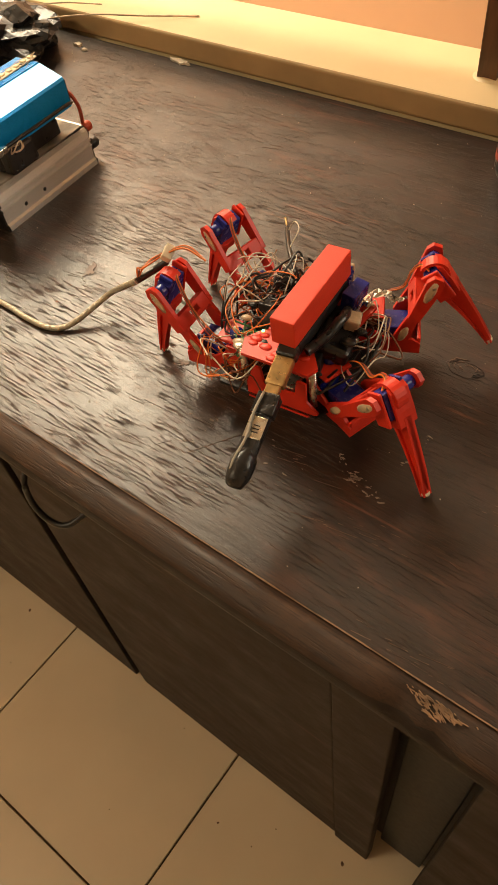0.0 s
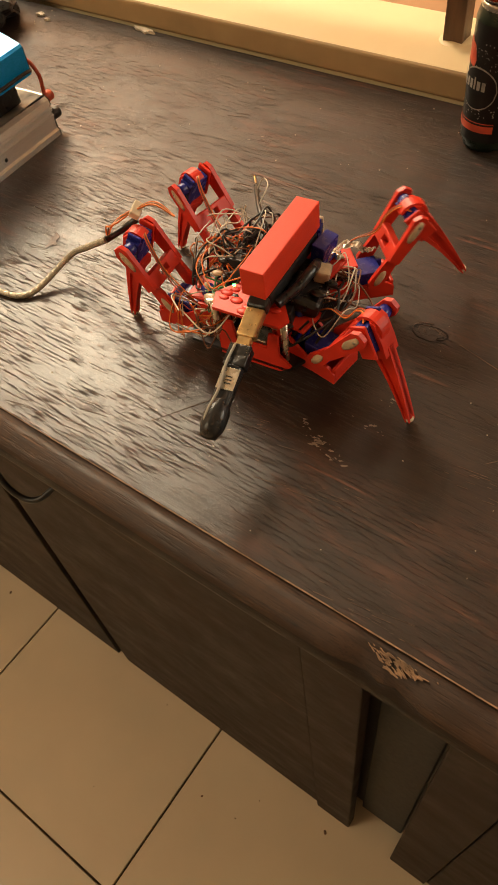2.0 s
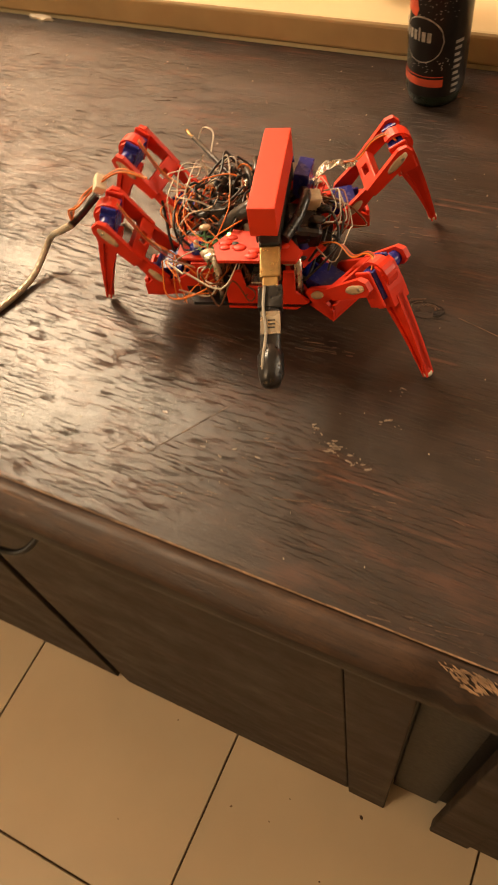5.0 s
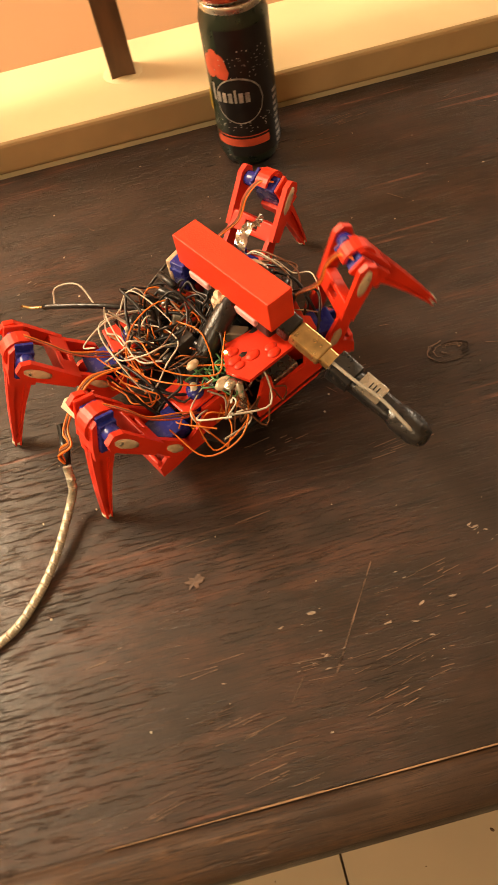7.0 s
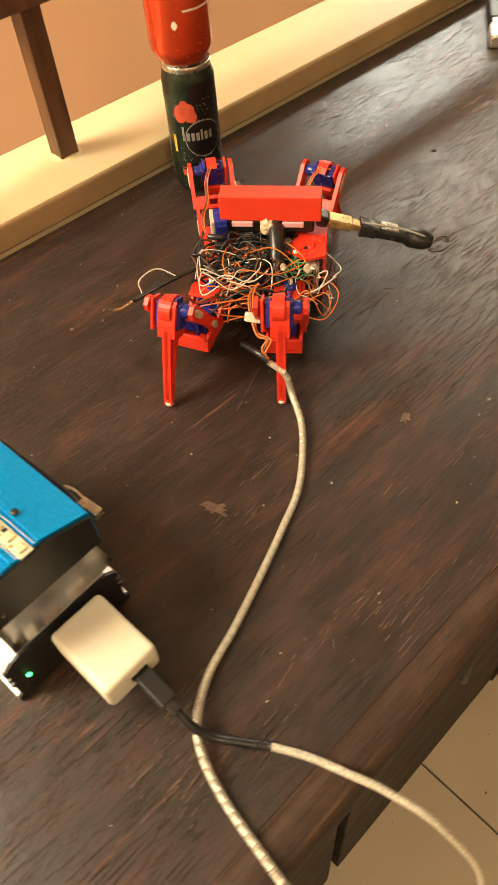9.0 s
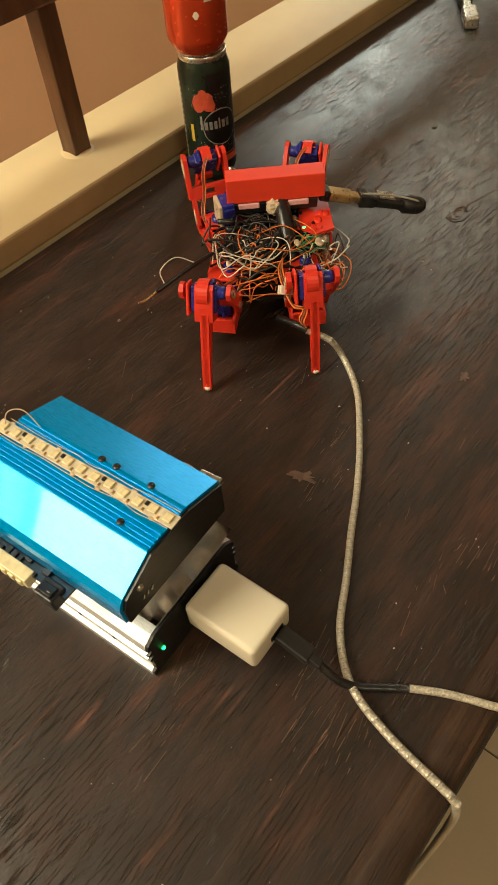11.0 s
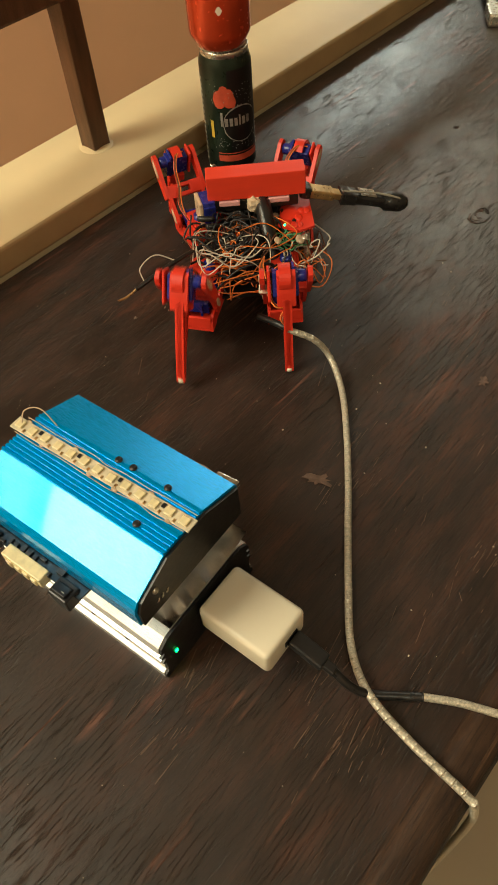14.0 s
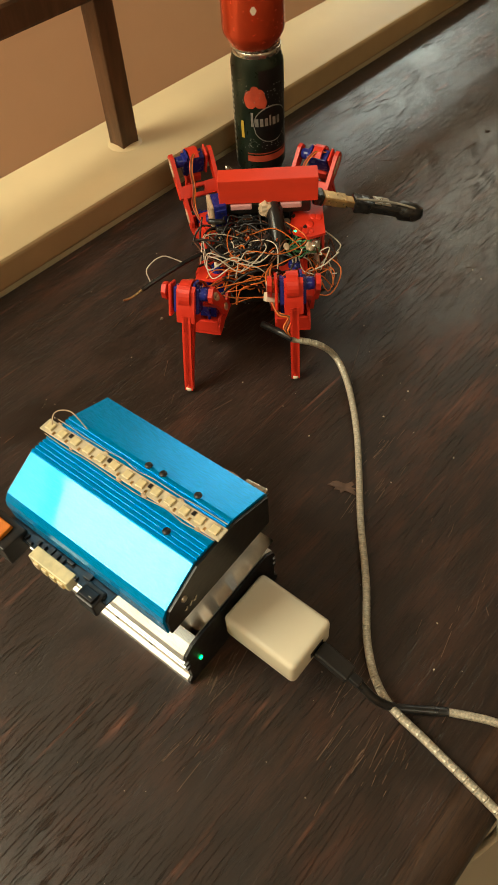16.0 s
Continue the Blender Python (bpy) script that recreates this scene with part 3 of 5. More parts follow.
    for i in range(16):
        box(bm, (rnd.uniform(0.002, 0.005), rnd.uniform(0.002, 0.006), rnd.uniform(0.001, 0.004)), pose(-0.0545 + rnd.uniform(-0.003, 0.003), 0.052 + 0.0055 * i, bz + 0.002), bevel=0.0003, index=i % 3 // 2)
    part("circuit_board", bm, [M_BLACK, M_SILVER], th, "populated dark circuit board")
    bm = box(BM(), (0.009, 0.036, 0.010), pose(-0.0605, 0.0930, bz - 0.001), bevel=0.0008)
    for i in range(4):
        box(bm, (0.003, 0.0050, 0.006), pose(-0.0648, 0.0815 + i * 0.0076, bz - 0.0025), bevel=0.0005, index=1)
    part("terminal_block", bm, [M_GLUE, M_LED], th, "pale screw terminal block")
    bm = box(BM(), (0.013, 0.016, 0.013), pose(-0.0600, 0.0580, bz - 0.002), bevel=0.0012)
    box(bm, (0.0075, 0.0115, 0.0026), pose(-0.0610, 0.0580, bz + 0.0052, 0, 10, 0), bevel=0.0006)
    box(bm, (0.0004, 0.0024, 0.0002), pose(-0.0622, 0.0555, bz + 0.0067), index=1)
    part("rocker_switch", bm, [M_BLACK, M_WHITE], th, "small black rocker switch")
    bm = box(BM(), (0.020, 0.030, 0.019), pose(-0.0630, 0.1390, bz - 0.002), bevel=0.001)
    part("switch_housing", bm, M_BLACK, th)
    bm = box(BM(), (0.0125, 0.0190, 0.004), pose(-0.0640, 0.1410, bz + 0.0088, 0, -8, 0), bevel=0.0008)
    part("switch_key", bm, M_ORANGE, th, "amber orange rocker key")
    # +y end: binding posts and leads
    for x, z, mt, lab in ((0.036, 0.040, M_WRED, "dark red binding post"), (0.040, 0.020, M_BLACK, "black binding post")):
        bm = lathe(BM(), [(0, 0.016), (0.0045, 0.016), (0.0062, 0.014), (0.0062, 0.005), (0.005, 0.004), (0.005, 0)], 18, pose(x, IY1 + 0.001, z, -90, 0, 0))
        part("binding_post", bm, mt, th, lab)
    bm = tube(BM(), spline([(0.036, 0.161, 0.046), (0.038, 0.160, 0.068), (0.028, 0.158, 0.084), (0.012, 0.152, 0.084), (0.004, 0.138, 0.077)], 6), 0.0023, 8)
    part("red_lead", bm, M_WRED, th, "dark red lead")
    bm = tube(BM(), spline([(0.050, 0.010, 0.083), (0.056, 0.040, 0.088), (0.055, 0.090, 0.087), (0.053, 0.125, 0.086), (0.044, 0.146, 0.080), (0.028, 0.140, 0.070)], 6), 0.0020, 8)
    part("black_lead", bm, M_BLACK, th, "black lead along the case")
    bm = BM()
    for k in range(7):
        a = rnd.random() * 6.28
        pts = [(0.053 + 0.006 * math.cos(a + i) + 0.001 * i, 0.040 + 0.009 * math.sin(a * 1.7 + i * 1.3), 0.083 + 0.004 * math.sin(a + 2 * i)) for i in range(6)]
        tube(bm, spline(pts, 4), 0.0007, 5)
    part("loose_wires", bm, M_GLUE, th)
    bm = box(BM(), (0.0070, 0.0170, 0.0060), pose(0.0580, 0.0200, 0.088, 0, 0, 4), bevel=0.0006)
    part("plug_tip", bm, M_SILVER, th, "bare metal plug tip")
    bm = box(BM(), (0.014, 0.040, 0.028), pose(0.0460, 0.050, 0.066), bevel=0.004)
    for v in bm.verts:
        v.co += Vector((1, 0.5, 1)) * 0.003 * noise.noise(v.co * 80)
    part("tape_wrap", bm, M_TAPE, th)
    # -y end: a small green light, slots and a screw
    bm = lathe(BM(), [(0, 0.0012), (0.0014, 0.001), (0.0016, 0)], 10, pose(-0.036, IY0 - 0.0022, 0.022, 90, 0, 0))
    part("indicator", bm, M_GREENLED, th, "small green indicator light")
    bm = BM()
    for i in range(3):
        box(bm, (0.0012, 0.001, 0.004), pose(-0.034 + 0.004 * i, c0 - 0.0024, 0.092, 0, 20, 0))
    lathe(bm, [(0, 0.002), (0.002, 0.0016), (0.0026, 0)], 10, pose(-0.034, c0 - 0.002, 0.104, 90, 0, 0))
    part("vent_marks", bm, M_SILVER, th)
    return th


INVERTER = build_inverter()


CHARGER_LATE = (-0.5118, 0.0300, 0.034, 0, 0, 3.0)


def build_charger():
    th = empty("wall_charger", pose(*CHARGER_LATE))
    tagged(th, "white plastic phone charger plugged into the inverter", "charger")
    bm = box(BM(), (0.042, 0.058, 0.026), None, bevel=0.004, segments=4)
    for fc in bm.faces:
        fc.smooth = True
    part("charger_body", bm, M_WHITE, th)
    bm = box(BM(), (0.013, 0.001, 0.006), pose(0.004, -0.0292, 0.0))
    part("charger_socket", bm, M_BLACK, th)
    bm = BM()
    for x in (-0.0095, 0.0095):
        lathe(bm, [(0, 0.006), (0.0023, 0.006), (0.0023, 0)], 10, pose(x, 0.029, 0, -90, 0, 0))
    part("prongs", bm, M_SILVER, th)
    return th


CHARGER = build_charger()


def build_supply_lead():
    th = empty("usb_lead", pose(0, 0, 0))
    tagged(th, "grey braided lead with black plug from the charger", "cable")
    bm = box(BM(), (0.012, 0.026, 0.0075), pose(-0.505, -0.0125, 0.032, 10, 0, 2), bevel=0.0016)
    box(bm, (0.0065, 0.010, 0.006), pose(-0.5045, -0.028, 0.0285, 14, 0, 4), bevel=0.001)
    part("plug", bm, M_BLACK, th, "black rectangular plug")
    bm = tube(BM(), spline([(-0.5045, -0.030, 0.028), (-0.502, -0.045, 0.016), (-0.495, -0.056, 0.007), (-0.484, -0.070, 0.0042), (-0.474, -0.083, 0.0038)], 8), 0.0030, 10)
    part("strain_relief", bm, M_TAPE, th, "black taped joint")
    bm = tube(BM(), spline([(-0.4745, -0.082, 0.0038), (-0.462, -0.104, 0.0036), (-0.452, -0.128, 0.0035), (-0.443, -0.150, 0.001), (-0.432, -0.185, -0.014), (-0.426, -0.222, -0.070), (-0.450, -0.225, -0.16), (-0.56, -0.21, -0.35),
                             (-0.70, -0.19, -0.60), (-0.80, -0.20, -0.80), (-0.85, -0.22, -0.868), (-0.95, -0.24, -0.871)], 10), 0.0027, 10)
    part("braid", bm, M_BRAID, th)
    return th


SUPPLY_LEAD = build_supply_lead()


def build_scraps():
    rnd = random.Random(11)

    def flake(name, label, cat, at, size, mat, h=0.0012, mess=0.45, turn=0):
        bm = BM()
        n = 19
        ring = []
        for i in range(n):
            a = 2 * math.pi * i / n
            k = 1 - mess * rnd.random()
            ring.append((size[0] * k * math.cos(a), size[1] * k * math.sin(a)))
        lo = [bm.verts.new((u, v, 0.0003)) for u, v in ring]
        hi = [bm.verts.new((u * 0.93, v * 0.93, h * (0.6 + 0.8 * rnd.random()))) for u, v in ring]
        top = bm.verts.new((0, 0, h * 1.1))
        for i in range(n):
            j = (i + 1) % n
            bm.faces.new((lo[i], lo[j], hi[j], hi[i]))
            bm.faces.new((hi[i], hi[j], top))
        bm.faces.new(lo[::-1])
        ob = part(name, bm, mat)
        ob.matrix_basis = pose(at[0], at[1], 0.0002, 0, 0, turn)
        tagged(ob, label, cat)
        return ob

    flake("paper_scrap", "torn pale paper scrap by the parapet", "scrap", (-0.604, 0.492), (0.026, 0.008), M_PAPER, 0.003, turn=-8)
    flake("peeled_flake", "dull peeled varnish flake on the counter", "scrap", (-0.376, 0.076), (0.008, 0.015), M_PEEL, 0.0006, 0.62, turn=25)
    flake("peeled_flake", "dull peeled varnish flake on the counter", "scrap", (-0.200, 0.025), (0.008, 0.006), M_PEEL, 0.0006, 0.65, turn=10)
    flake("paper_scrap", "small pale scrap by the parapet", "scrap", (-0.80, 0.468), (0.012, 0.007), M_PAPER, 0.003)
    flake("paper_scrap", "small pale scrap by the parapet", "scrap", (-0.775, 0.458), (0.006, 0.004), M_PAPER, 0.003)
    # crumbs and paint specks, too many to count
    bm = BM()
    spots = [(-0.47, 0.319, 0.03, 10), (-0.78, 0.46, 0.03, 12)]
    for cx, cy, rad, k in spots:
        for i in range(k):
            x, y = rnd.gauss(cx, rad * 0.6), rnd.gauss(cy, rad * 0.5)
            s = 0.0003 + 0.0011 * rnd.random() ** 2
            box(bm, (s * 1.6, s, 0.0005), pose(x, y, 0.00035, 0, 0, rnd.uniform(0, 180)))
    for i in range(240):
        x, y = rnd.uniform(-0.75, 0.5), rnd.uniform(-0.10, 0.48)
        s = 0.0003 + 0.0008 * rnd.random() ** 3
        box(bm, (s * 1.4, s, 0.0006), pose(x, y, 0.0004, 0, 0, rnd.uniform(0, 180)))
    tagged(part("paint_specks", bm, M_PAPER), "scattered pale specks and crumbs on the counter", "crumbs", kind="stuff")
    # carved knot: broken rings round a hollow, and a small pebble-like bump
    bm = BM()
    for k in range(11):
        a0, span, rr = rnd.uniform(0, 6.28), rnd.uniform(0.7, 2.4), rnd.uniform(0.004, 0.013)
        pts = [(0.021 + 1.5 * rr * math.cos(a0 + span * i / 9) + rnd.gauss(0, 0.0006), 0.151 + 0.8 * rr * math.sin(a0 + span * i / 9) + rnd.gauss(0, 0.0005), 0.0003) for i in range(10)]
        tube(bm, pts, rnd.uniform(0.0004, 0.0008), 6, index=k % 2, taper=0.4)
    lathe(bm, [(0, 0.0016), (0.0020, 0.0013), (0.0032, 0.0004), (0.0036, 0)], 12, pose(0.170, 0.268, 0) @ Matrix.Diagonal((1.2, 0.9, 1, 1)), 1)
    tagged(part("wood_knots", bm, [M_PEEL, M_FRONT]), "rough carved knot rings in the counter wood", "knots", kind="stuff")
    # pale scuffs where the varnish has flaked off
    bm = BM()
    for cx, cy, rad, k in ((0.0, 0.0, 0.0055, 34), (-0.018, 0.010, 0.006, 8), (0.018, -0.005, 0.007, 14), (0.030, 0.034, 0.007, 8), (0.026, 0.062, 0.006, 5), (-0.070, -0.020, 0.02, 8),
                           (-0.135, -0.030, 0.03, 16), (-0.30, 0.33, 0.03, 8), (0.115, 0.140, 0.02, 10)):
        for i in range(k):
            x, y, sz, turn = rnd.gauss(cx, rad * 0.6), rnd.gauss(cy, rad * 0.45), 0.0003 + 0.0014 * rnd.random() ** 2, rnd.uniform(-0.3, 0.5)
            if y < -0.108:
                continue
            ring = []
            for j in range(8):
                q, rr = 6.283 * j / 8, sz * rnd.uniform(0.4, 1.1)
                u, v = 2.2 * rr * math.cos(q), 0.8 * rr * math.sin(q)
                ring.append((x + u * math.cos(turn) - v * math.sin(turn), y + u * math.sin(turn) + v * math.cos(turn)))
            lo = [bm.verts.new((u, v, 0.0001)) for u, v in ring]
            hi = [bm.verts.new((x + 0.85 * (u - x), y + 0.85 * (v - y), 0.0004)) for u, v in ring]
            for j in range(8):
                bm.faces.new((lo[j], lo[(j + 1) % 8], hi[(j + 1) % 8], hi[j]))
            bm.faces.new(hi)
    tagged(part("varnish_scuffs", bm, M_SCUFF), "pale flaked scuffs in the varnish", "scuffs", kind="stuff")
    # bundles of fine scratches along the grain
    bm = BM()

    def stroke(x, y, le, wd, turn):
        if -0.107 < y < 0.485:
            box(bm, (le, wd, 0.0003), pose(x, y, 0.0002, 0, 0, turn), index=rnd.randrange(2))

    for i in range(84):
        if i % 3:
            cx, cy = rnd.uniform(-0.62, 0.40), rnd.uniform(-0.104, -0.02) if i % 2 else rnd.uniform(-0.10, 0.16)
        else:
            cx, cy = rnd.uniform(-0.62, 0.55), rnd.uniform(-0.08, 0.46)
        lean = rnd.gauss(7, 6)
        for j in range(rnd.randint(4, 13)):
            stroke(cx + rnd.gauss(0, 0.014), cy + rnd.gauss(0, 0.0055), 0.003 + 0.022 * rnd.random() ** 2, 0.0002 + 0.0004 * rnd.random() ** 2, lean + rnd.gauss(0, 2.5))
    for i in range(34):
        stroke(rnd.uniform(-0.62, 0.45), rnd.uniform(-0.10, 0.46), rnd.uniform(0.004, 0.022), rnd.uniform(0.0002, 0.0004), rnd.gauss(8, 30))
    for a, b in (((-0.235, 0.165), (-0.29, 0.14)), ((0.045, 0.150), (0.12, 0.130)), ((-0.09, 0.005), (-0.13, -0.055))):
        for j in range(9):
            k = (j + rnd.random()) / 9
            stroke(a[0] + (b[0] - a[0]) * k, a[1] + (b[1] - a[1]) * k, 0.010, rnd.uniform(0.0003, 0.0008), math.degrees(math.atan2(b[1] - a[1], b[0] - a[0])))
    tagged(part("scratches", bm, [M_PEEL, M_SCRATCH]), "bundles of fine pale scratches along the grain", "scratches", kind="stuff")
    # grit on the floor tiles
    bm = BM()
    for i in range(24):
        x, y = (-0.271, -0.125) if i == 0 else (rnd.uniform(-0.7, 0.4), -0.13 - 0.40 * rnd.random() ** 1.6)
        rr = 0.0010 + 0.0024 * rnd.random() ** 3
        lathe(bm, [(0, rr * 0.7), (rr * 0.7, rr * 0.5), (rr, 0)], 7, pose(x, y, FLOOR_Z + 0.0001, 0, 0, rnd.uniform(0, 360)) @ Matrix.Diagonal((1.4, 0.9, 1, 1)))
    tagged(part("floor_grit", bm, M_POST), "brown grit scattered on the floor tiles", "grit", kind="stuff")


M_SCUFF = material("flaked_varnish", (0.24, 0.19, 0.15), 0.30, vary=0.4, scale=200, bump=0.4)
M_SCRATCH = material("bared_wood_scratch", (0.15, 0.090, 0.060), 0.55, vary=0.4, scale=90)
M_PEEL = material("peeled_varnish", (0.11, 0.065, 0.045), 0.5, vary=0.4, scale=120, bump=0.4)
build_scraps()


def build_far_clutter():
    # crumpled black bag and grey case at the end of the counter
    rnd = random.Random(5)
    bm = BM()
    bmesh.ops.create_icosphere(bm, subdivisions=4, radius=1.0)
    for v in bm.verts:
        n = v.co.copy()
        k = 1 + 0.30 * noise.noise(n * 2.3) + 0.16 * noise.noise(n * 6.1) + 0.07 * noise.noise(n * 14)
        v.co = Vector((n.x * 0.10 * k, n.y * 0.075 * k, max(-0.028, n.z * 0.042 * k)))
    ob = part("plastic_bag", bm, M_TAPE)
    ob.matrix_basis = pose(-0.90, 0.40, 0.0285)
    tagged(ob, "crumpled glossy black plastic bag on the counter", "bag")
    bm = tube(BM(), spline([(-0.90, 0.395, 0.030), (-0.85, 0.42, 0.044), (-0.77, 0.476, 0.046), (-0.69, 0.521, 0.0400), (-0.62, 0.562, 0.0352)], 6), 0.0012, 6)
    tagged(part("stiff_wire", bm, M_GLUE), "thin stiff wire leaning from the bag onto the sill", "wire")
    bm = tube(BM(), spline([(-0.95, 0.41, 0.020), (-0.91, 0.44, 0.045), (-0.85, 0.49, 0.046), (-0.80, 0.535, 0.0352)], 6), 0.0010, 6)
    tagged(part("stiff_wire", bm, M_GLUE), "thin stiff wire leaning from the bag onto the sill", "wire")
    th = empty("storage_case", pose(-1.03, 0.395, 0, 0, 0, -6))
    tagged(th, "grey translucent plastic case with flat lid", "case")
    bm = box(BM(), (0.13, 0.13, 0.075), pose(0, 0, 0.0375), bevel=0.008, segments=3)
    part("case_body", bm, M_GREY, th)
    bm = box(BM(), (0.138, 0.138, 0.012), pose(0, 0, 0.079), bevel=0.004, segments=3)
    part("case_lid", bm, M_GREY, th)
    # small metal tool lying far along the counter
    th = empty("hand_tool", pose(0.50, 0.40, 0, 0, 0, 35))
    tagged(th, "bare metal hand tool with dark handle", "tool")
    bm = box(BM(), (0.05, 0.022, 0.018), pose(-0.03, 0, 0.009), bevel=0.003)
    box(bm, (0.03, 0.012, 0.010), pose(0.008, 0, 0.010), bevel=0.002)
    part("tool_head", bm, M_SILVER, th)
    bm = box(BM(), (0.09, 0.02, 0.016), pose(0.066, 0, 0.008), bevel=0.004)
    part("tool_handle", bm, M_BLACK, th)


build_far_clutter()

# ---- the walking robot ----
# its own space: ground below the red box at the origin, radio dongle towards -y
ROBOT_ROWS = [  # seconds, x, y, height, turn
    (0.0, -0.0788, 0.0635, 0.0, 6.3), (0.5, -0.0783, 0.0718, 0.0, 6.0), (1.0, -0.0785, 0.0728, 0.0, 5.7), (1.5, -0.0785, 0.0737, 0.0, 6.5),
    (2.0, -0.0790, 0.0775, 0.0, 6.9), (2.5, -0.0850, 0.1095, 0.001, 9.1), (3.0, -0.0850, 0.1115, 0.0005, 11.2), (3.5, -0.0905, 0.1175, 0.001, 11.7),
    (4.0, -0.0936, 0.1195, 0.001, 11.9), (4.5, -0.0960, 0.1345, 0.002, 12.4), (5.0, -0.1003, 0.1375, 0.002, 16.5), (6.3, -0.1160, 0.1620, 0.0, 24.0),
    (7.5, -0.1332, 0.1861, 0.0, 31.5), (8.0, -0.1475, 0.2095, 0.0, 36.0), (8.5, -0.1525, 0.2160, -0.001, 39.3), (9.0, -0.1555, 0.2265, -0.001, 39.2),
    (9.5, -0.1575, 0.2285, -0.001, 38.5), (10.0, -0.1667, 0.2391, -0.001, 39.4), (11.3, -0.1820, 0.2590, 0.0, 44.0), (12.5, -0.1945, 0.2788, 0.0, 47.8),
    (13.0, -0.1945, 0.2823, 0.0, 46.5), (13.5, -0.1978, 0.2860, 0.0, 44.0), (14.0, -0.1985, 0.2865, 0.0, 44.4), (14.5, -0.2030, 0.2902, 0.0, 45.0),
    (15.0, -0.2035, 0.2920, 0.0, 44.0), (15.5, -0.2105, 0.2975, 0.0, 41.5), (16.0, -0.2114, 0.2985, 0.0, 42.4)]
PIVOTS = {"A": (-0.060, -0.018), "B": (-0.060, 0.054), "C": (0.020, 0.054), "D": (0.020, -0.018)}
FEET = {"A": (-0.150, -0.019), "B": (-0.160, 0.078), "C": (0.117, 0.093), "D": (0.126, -0.070)}
STEP = 1.835
LIFT_AT = {"C": 0.07, "A": 0.68, "B": 1.02, "D": 1.50}
SWING = 0.34
HIP_Z, COXA, FEMUR, SHIN = 0.040, 0.030, 0.060, 0.092


def robot_at(t):
    """Place and turn of the robot at t, along straight lines between the rows, eased."""
    t = max(ROBOT_ROWS[0][0], min(ROBOT_ROWS[-1][0], t))
    for a, b in zip(ROBOT_ROWS, ROBOT_ROWS[1:]):
        if t <= b[0]:
            k = (t - a[0]) / (b[0] - a[0])
            return [u + (v - u) * k for u, v in zip(a[1:], b[1:])]


def robot_pose(t):
    x, y, z, w = robot_at(t)
    return pose(x, y, z, 0, 0, w)


TAIL_ROWS = [  # seconds, then the cable's end in the robot's space: first caught on a knee, later hanging low
    (0.0, (-0.158, -0.022, 0.082)), (5.2, (-0.158, -0.022, 0.082)), (7.2, (-0.152, 0.004, 0.042)), (8.5, (-0.147, -0.006, 0.044)), (9.5, (-0.140, -0.014, 0.045)), (16.0, (-0.144, -0.017, 0.045))]


def tail_pose(t):
    for (ta, a), (tb, b) in zip(TAIL_ROWS, TAIL_ROWS[1:]):
        if t <= tb:
            return Matrix.Translation(Vector(a).lerp(Vector(b), (t - ta) / (tb - ta)))


def foot_at(leg, t):
    """The foot in the robot's space: it stands still on the counter, then swings to the next stand."""
    home = Vector((*FEET[leg], 0))
    n = math.floor((t - LIFT_AT[leg] + SWING / 2) / STEP)
    up = LIFT_AT[leg] + n * STEP - SWING / 2

    def stand(k):  # where the foot stands after lift k
        mid = LIFT_AT[leg] + k * STEP + STEP / 2
        return robot_pose(mid) @ home

    phase = (t - up) / SWING
    if phase < 1:
        e = phase * phase * (3 - 2 * phase)
        p = stand(n - 1).lerp(stand(n), e)
        p.z = 0.025 * math.sin(math.pi * phase)
    else:
        p = stand(n)
    p.z += 0.0015
    return robot_pose(t).inverted() @ p


def leg_angles(leg, t):
    px, py = PIVOTS[leg]
    f = foot_at(leg, t)
    dx, dy = f.x - px, f.y - py
    yaw = math.atan2(dy, dx)
    r, h = math.hypot(dx, dy) - COXA, f.z - HIP_Z
    d = min(math.hypot(r, h), FEMUR + SHIN - 0.001)
    base = math.atan2(h, r)
    a = math.acos(max(-1, min(1, (FEMUR ** 2 + d * d - SHIN ** 2) / (2 * FEMUR * d))))
    lift = base + a
    kx, kz = FEMUR * math.cos(lift), FEMUR * math.sin(lift)
    shin = math.atan2(h - kz, r - kx)
    return yaw, lift, shin, kx + COXA, kz


def beam(bm, x0, x1, y, z0, z1, thick, m=None, index=0, bevel=0.001):
    box(bm, (abs(x1 - x0), thick, abs(z1 - z0)), (m or Matrix()) @ pose((x0 + x1) / 2, y, (z0 + z1) / 2), bevel=bevel, index=index)


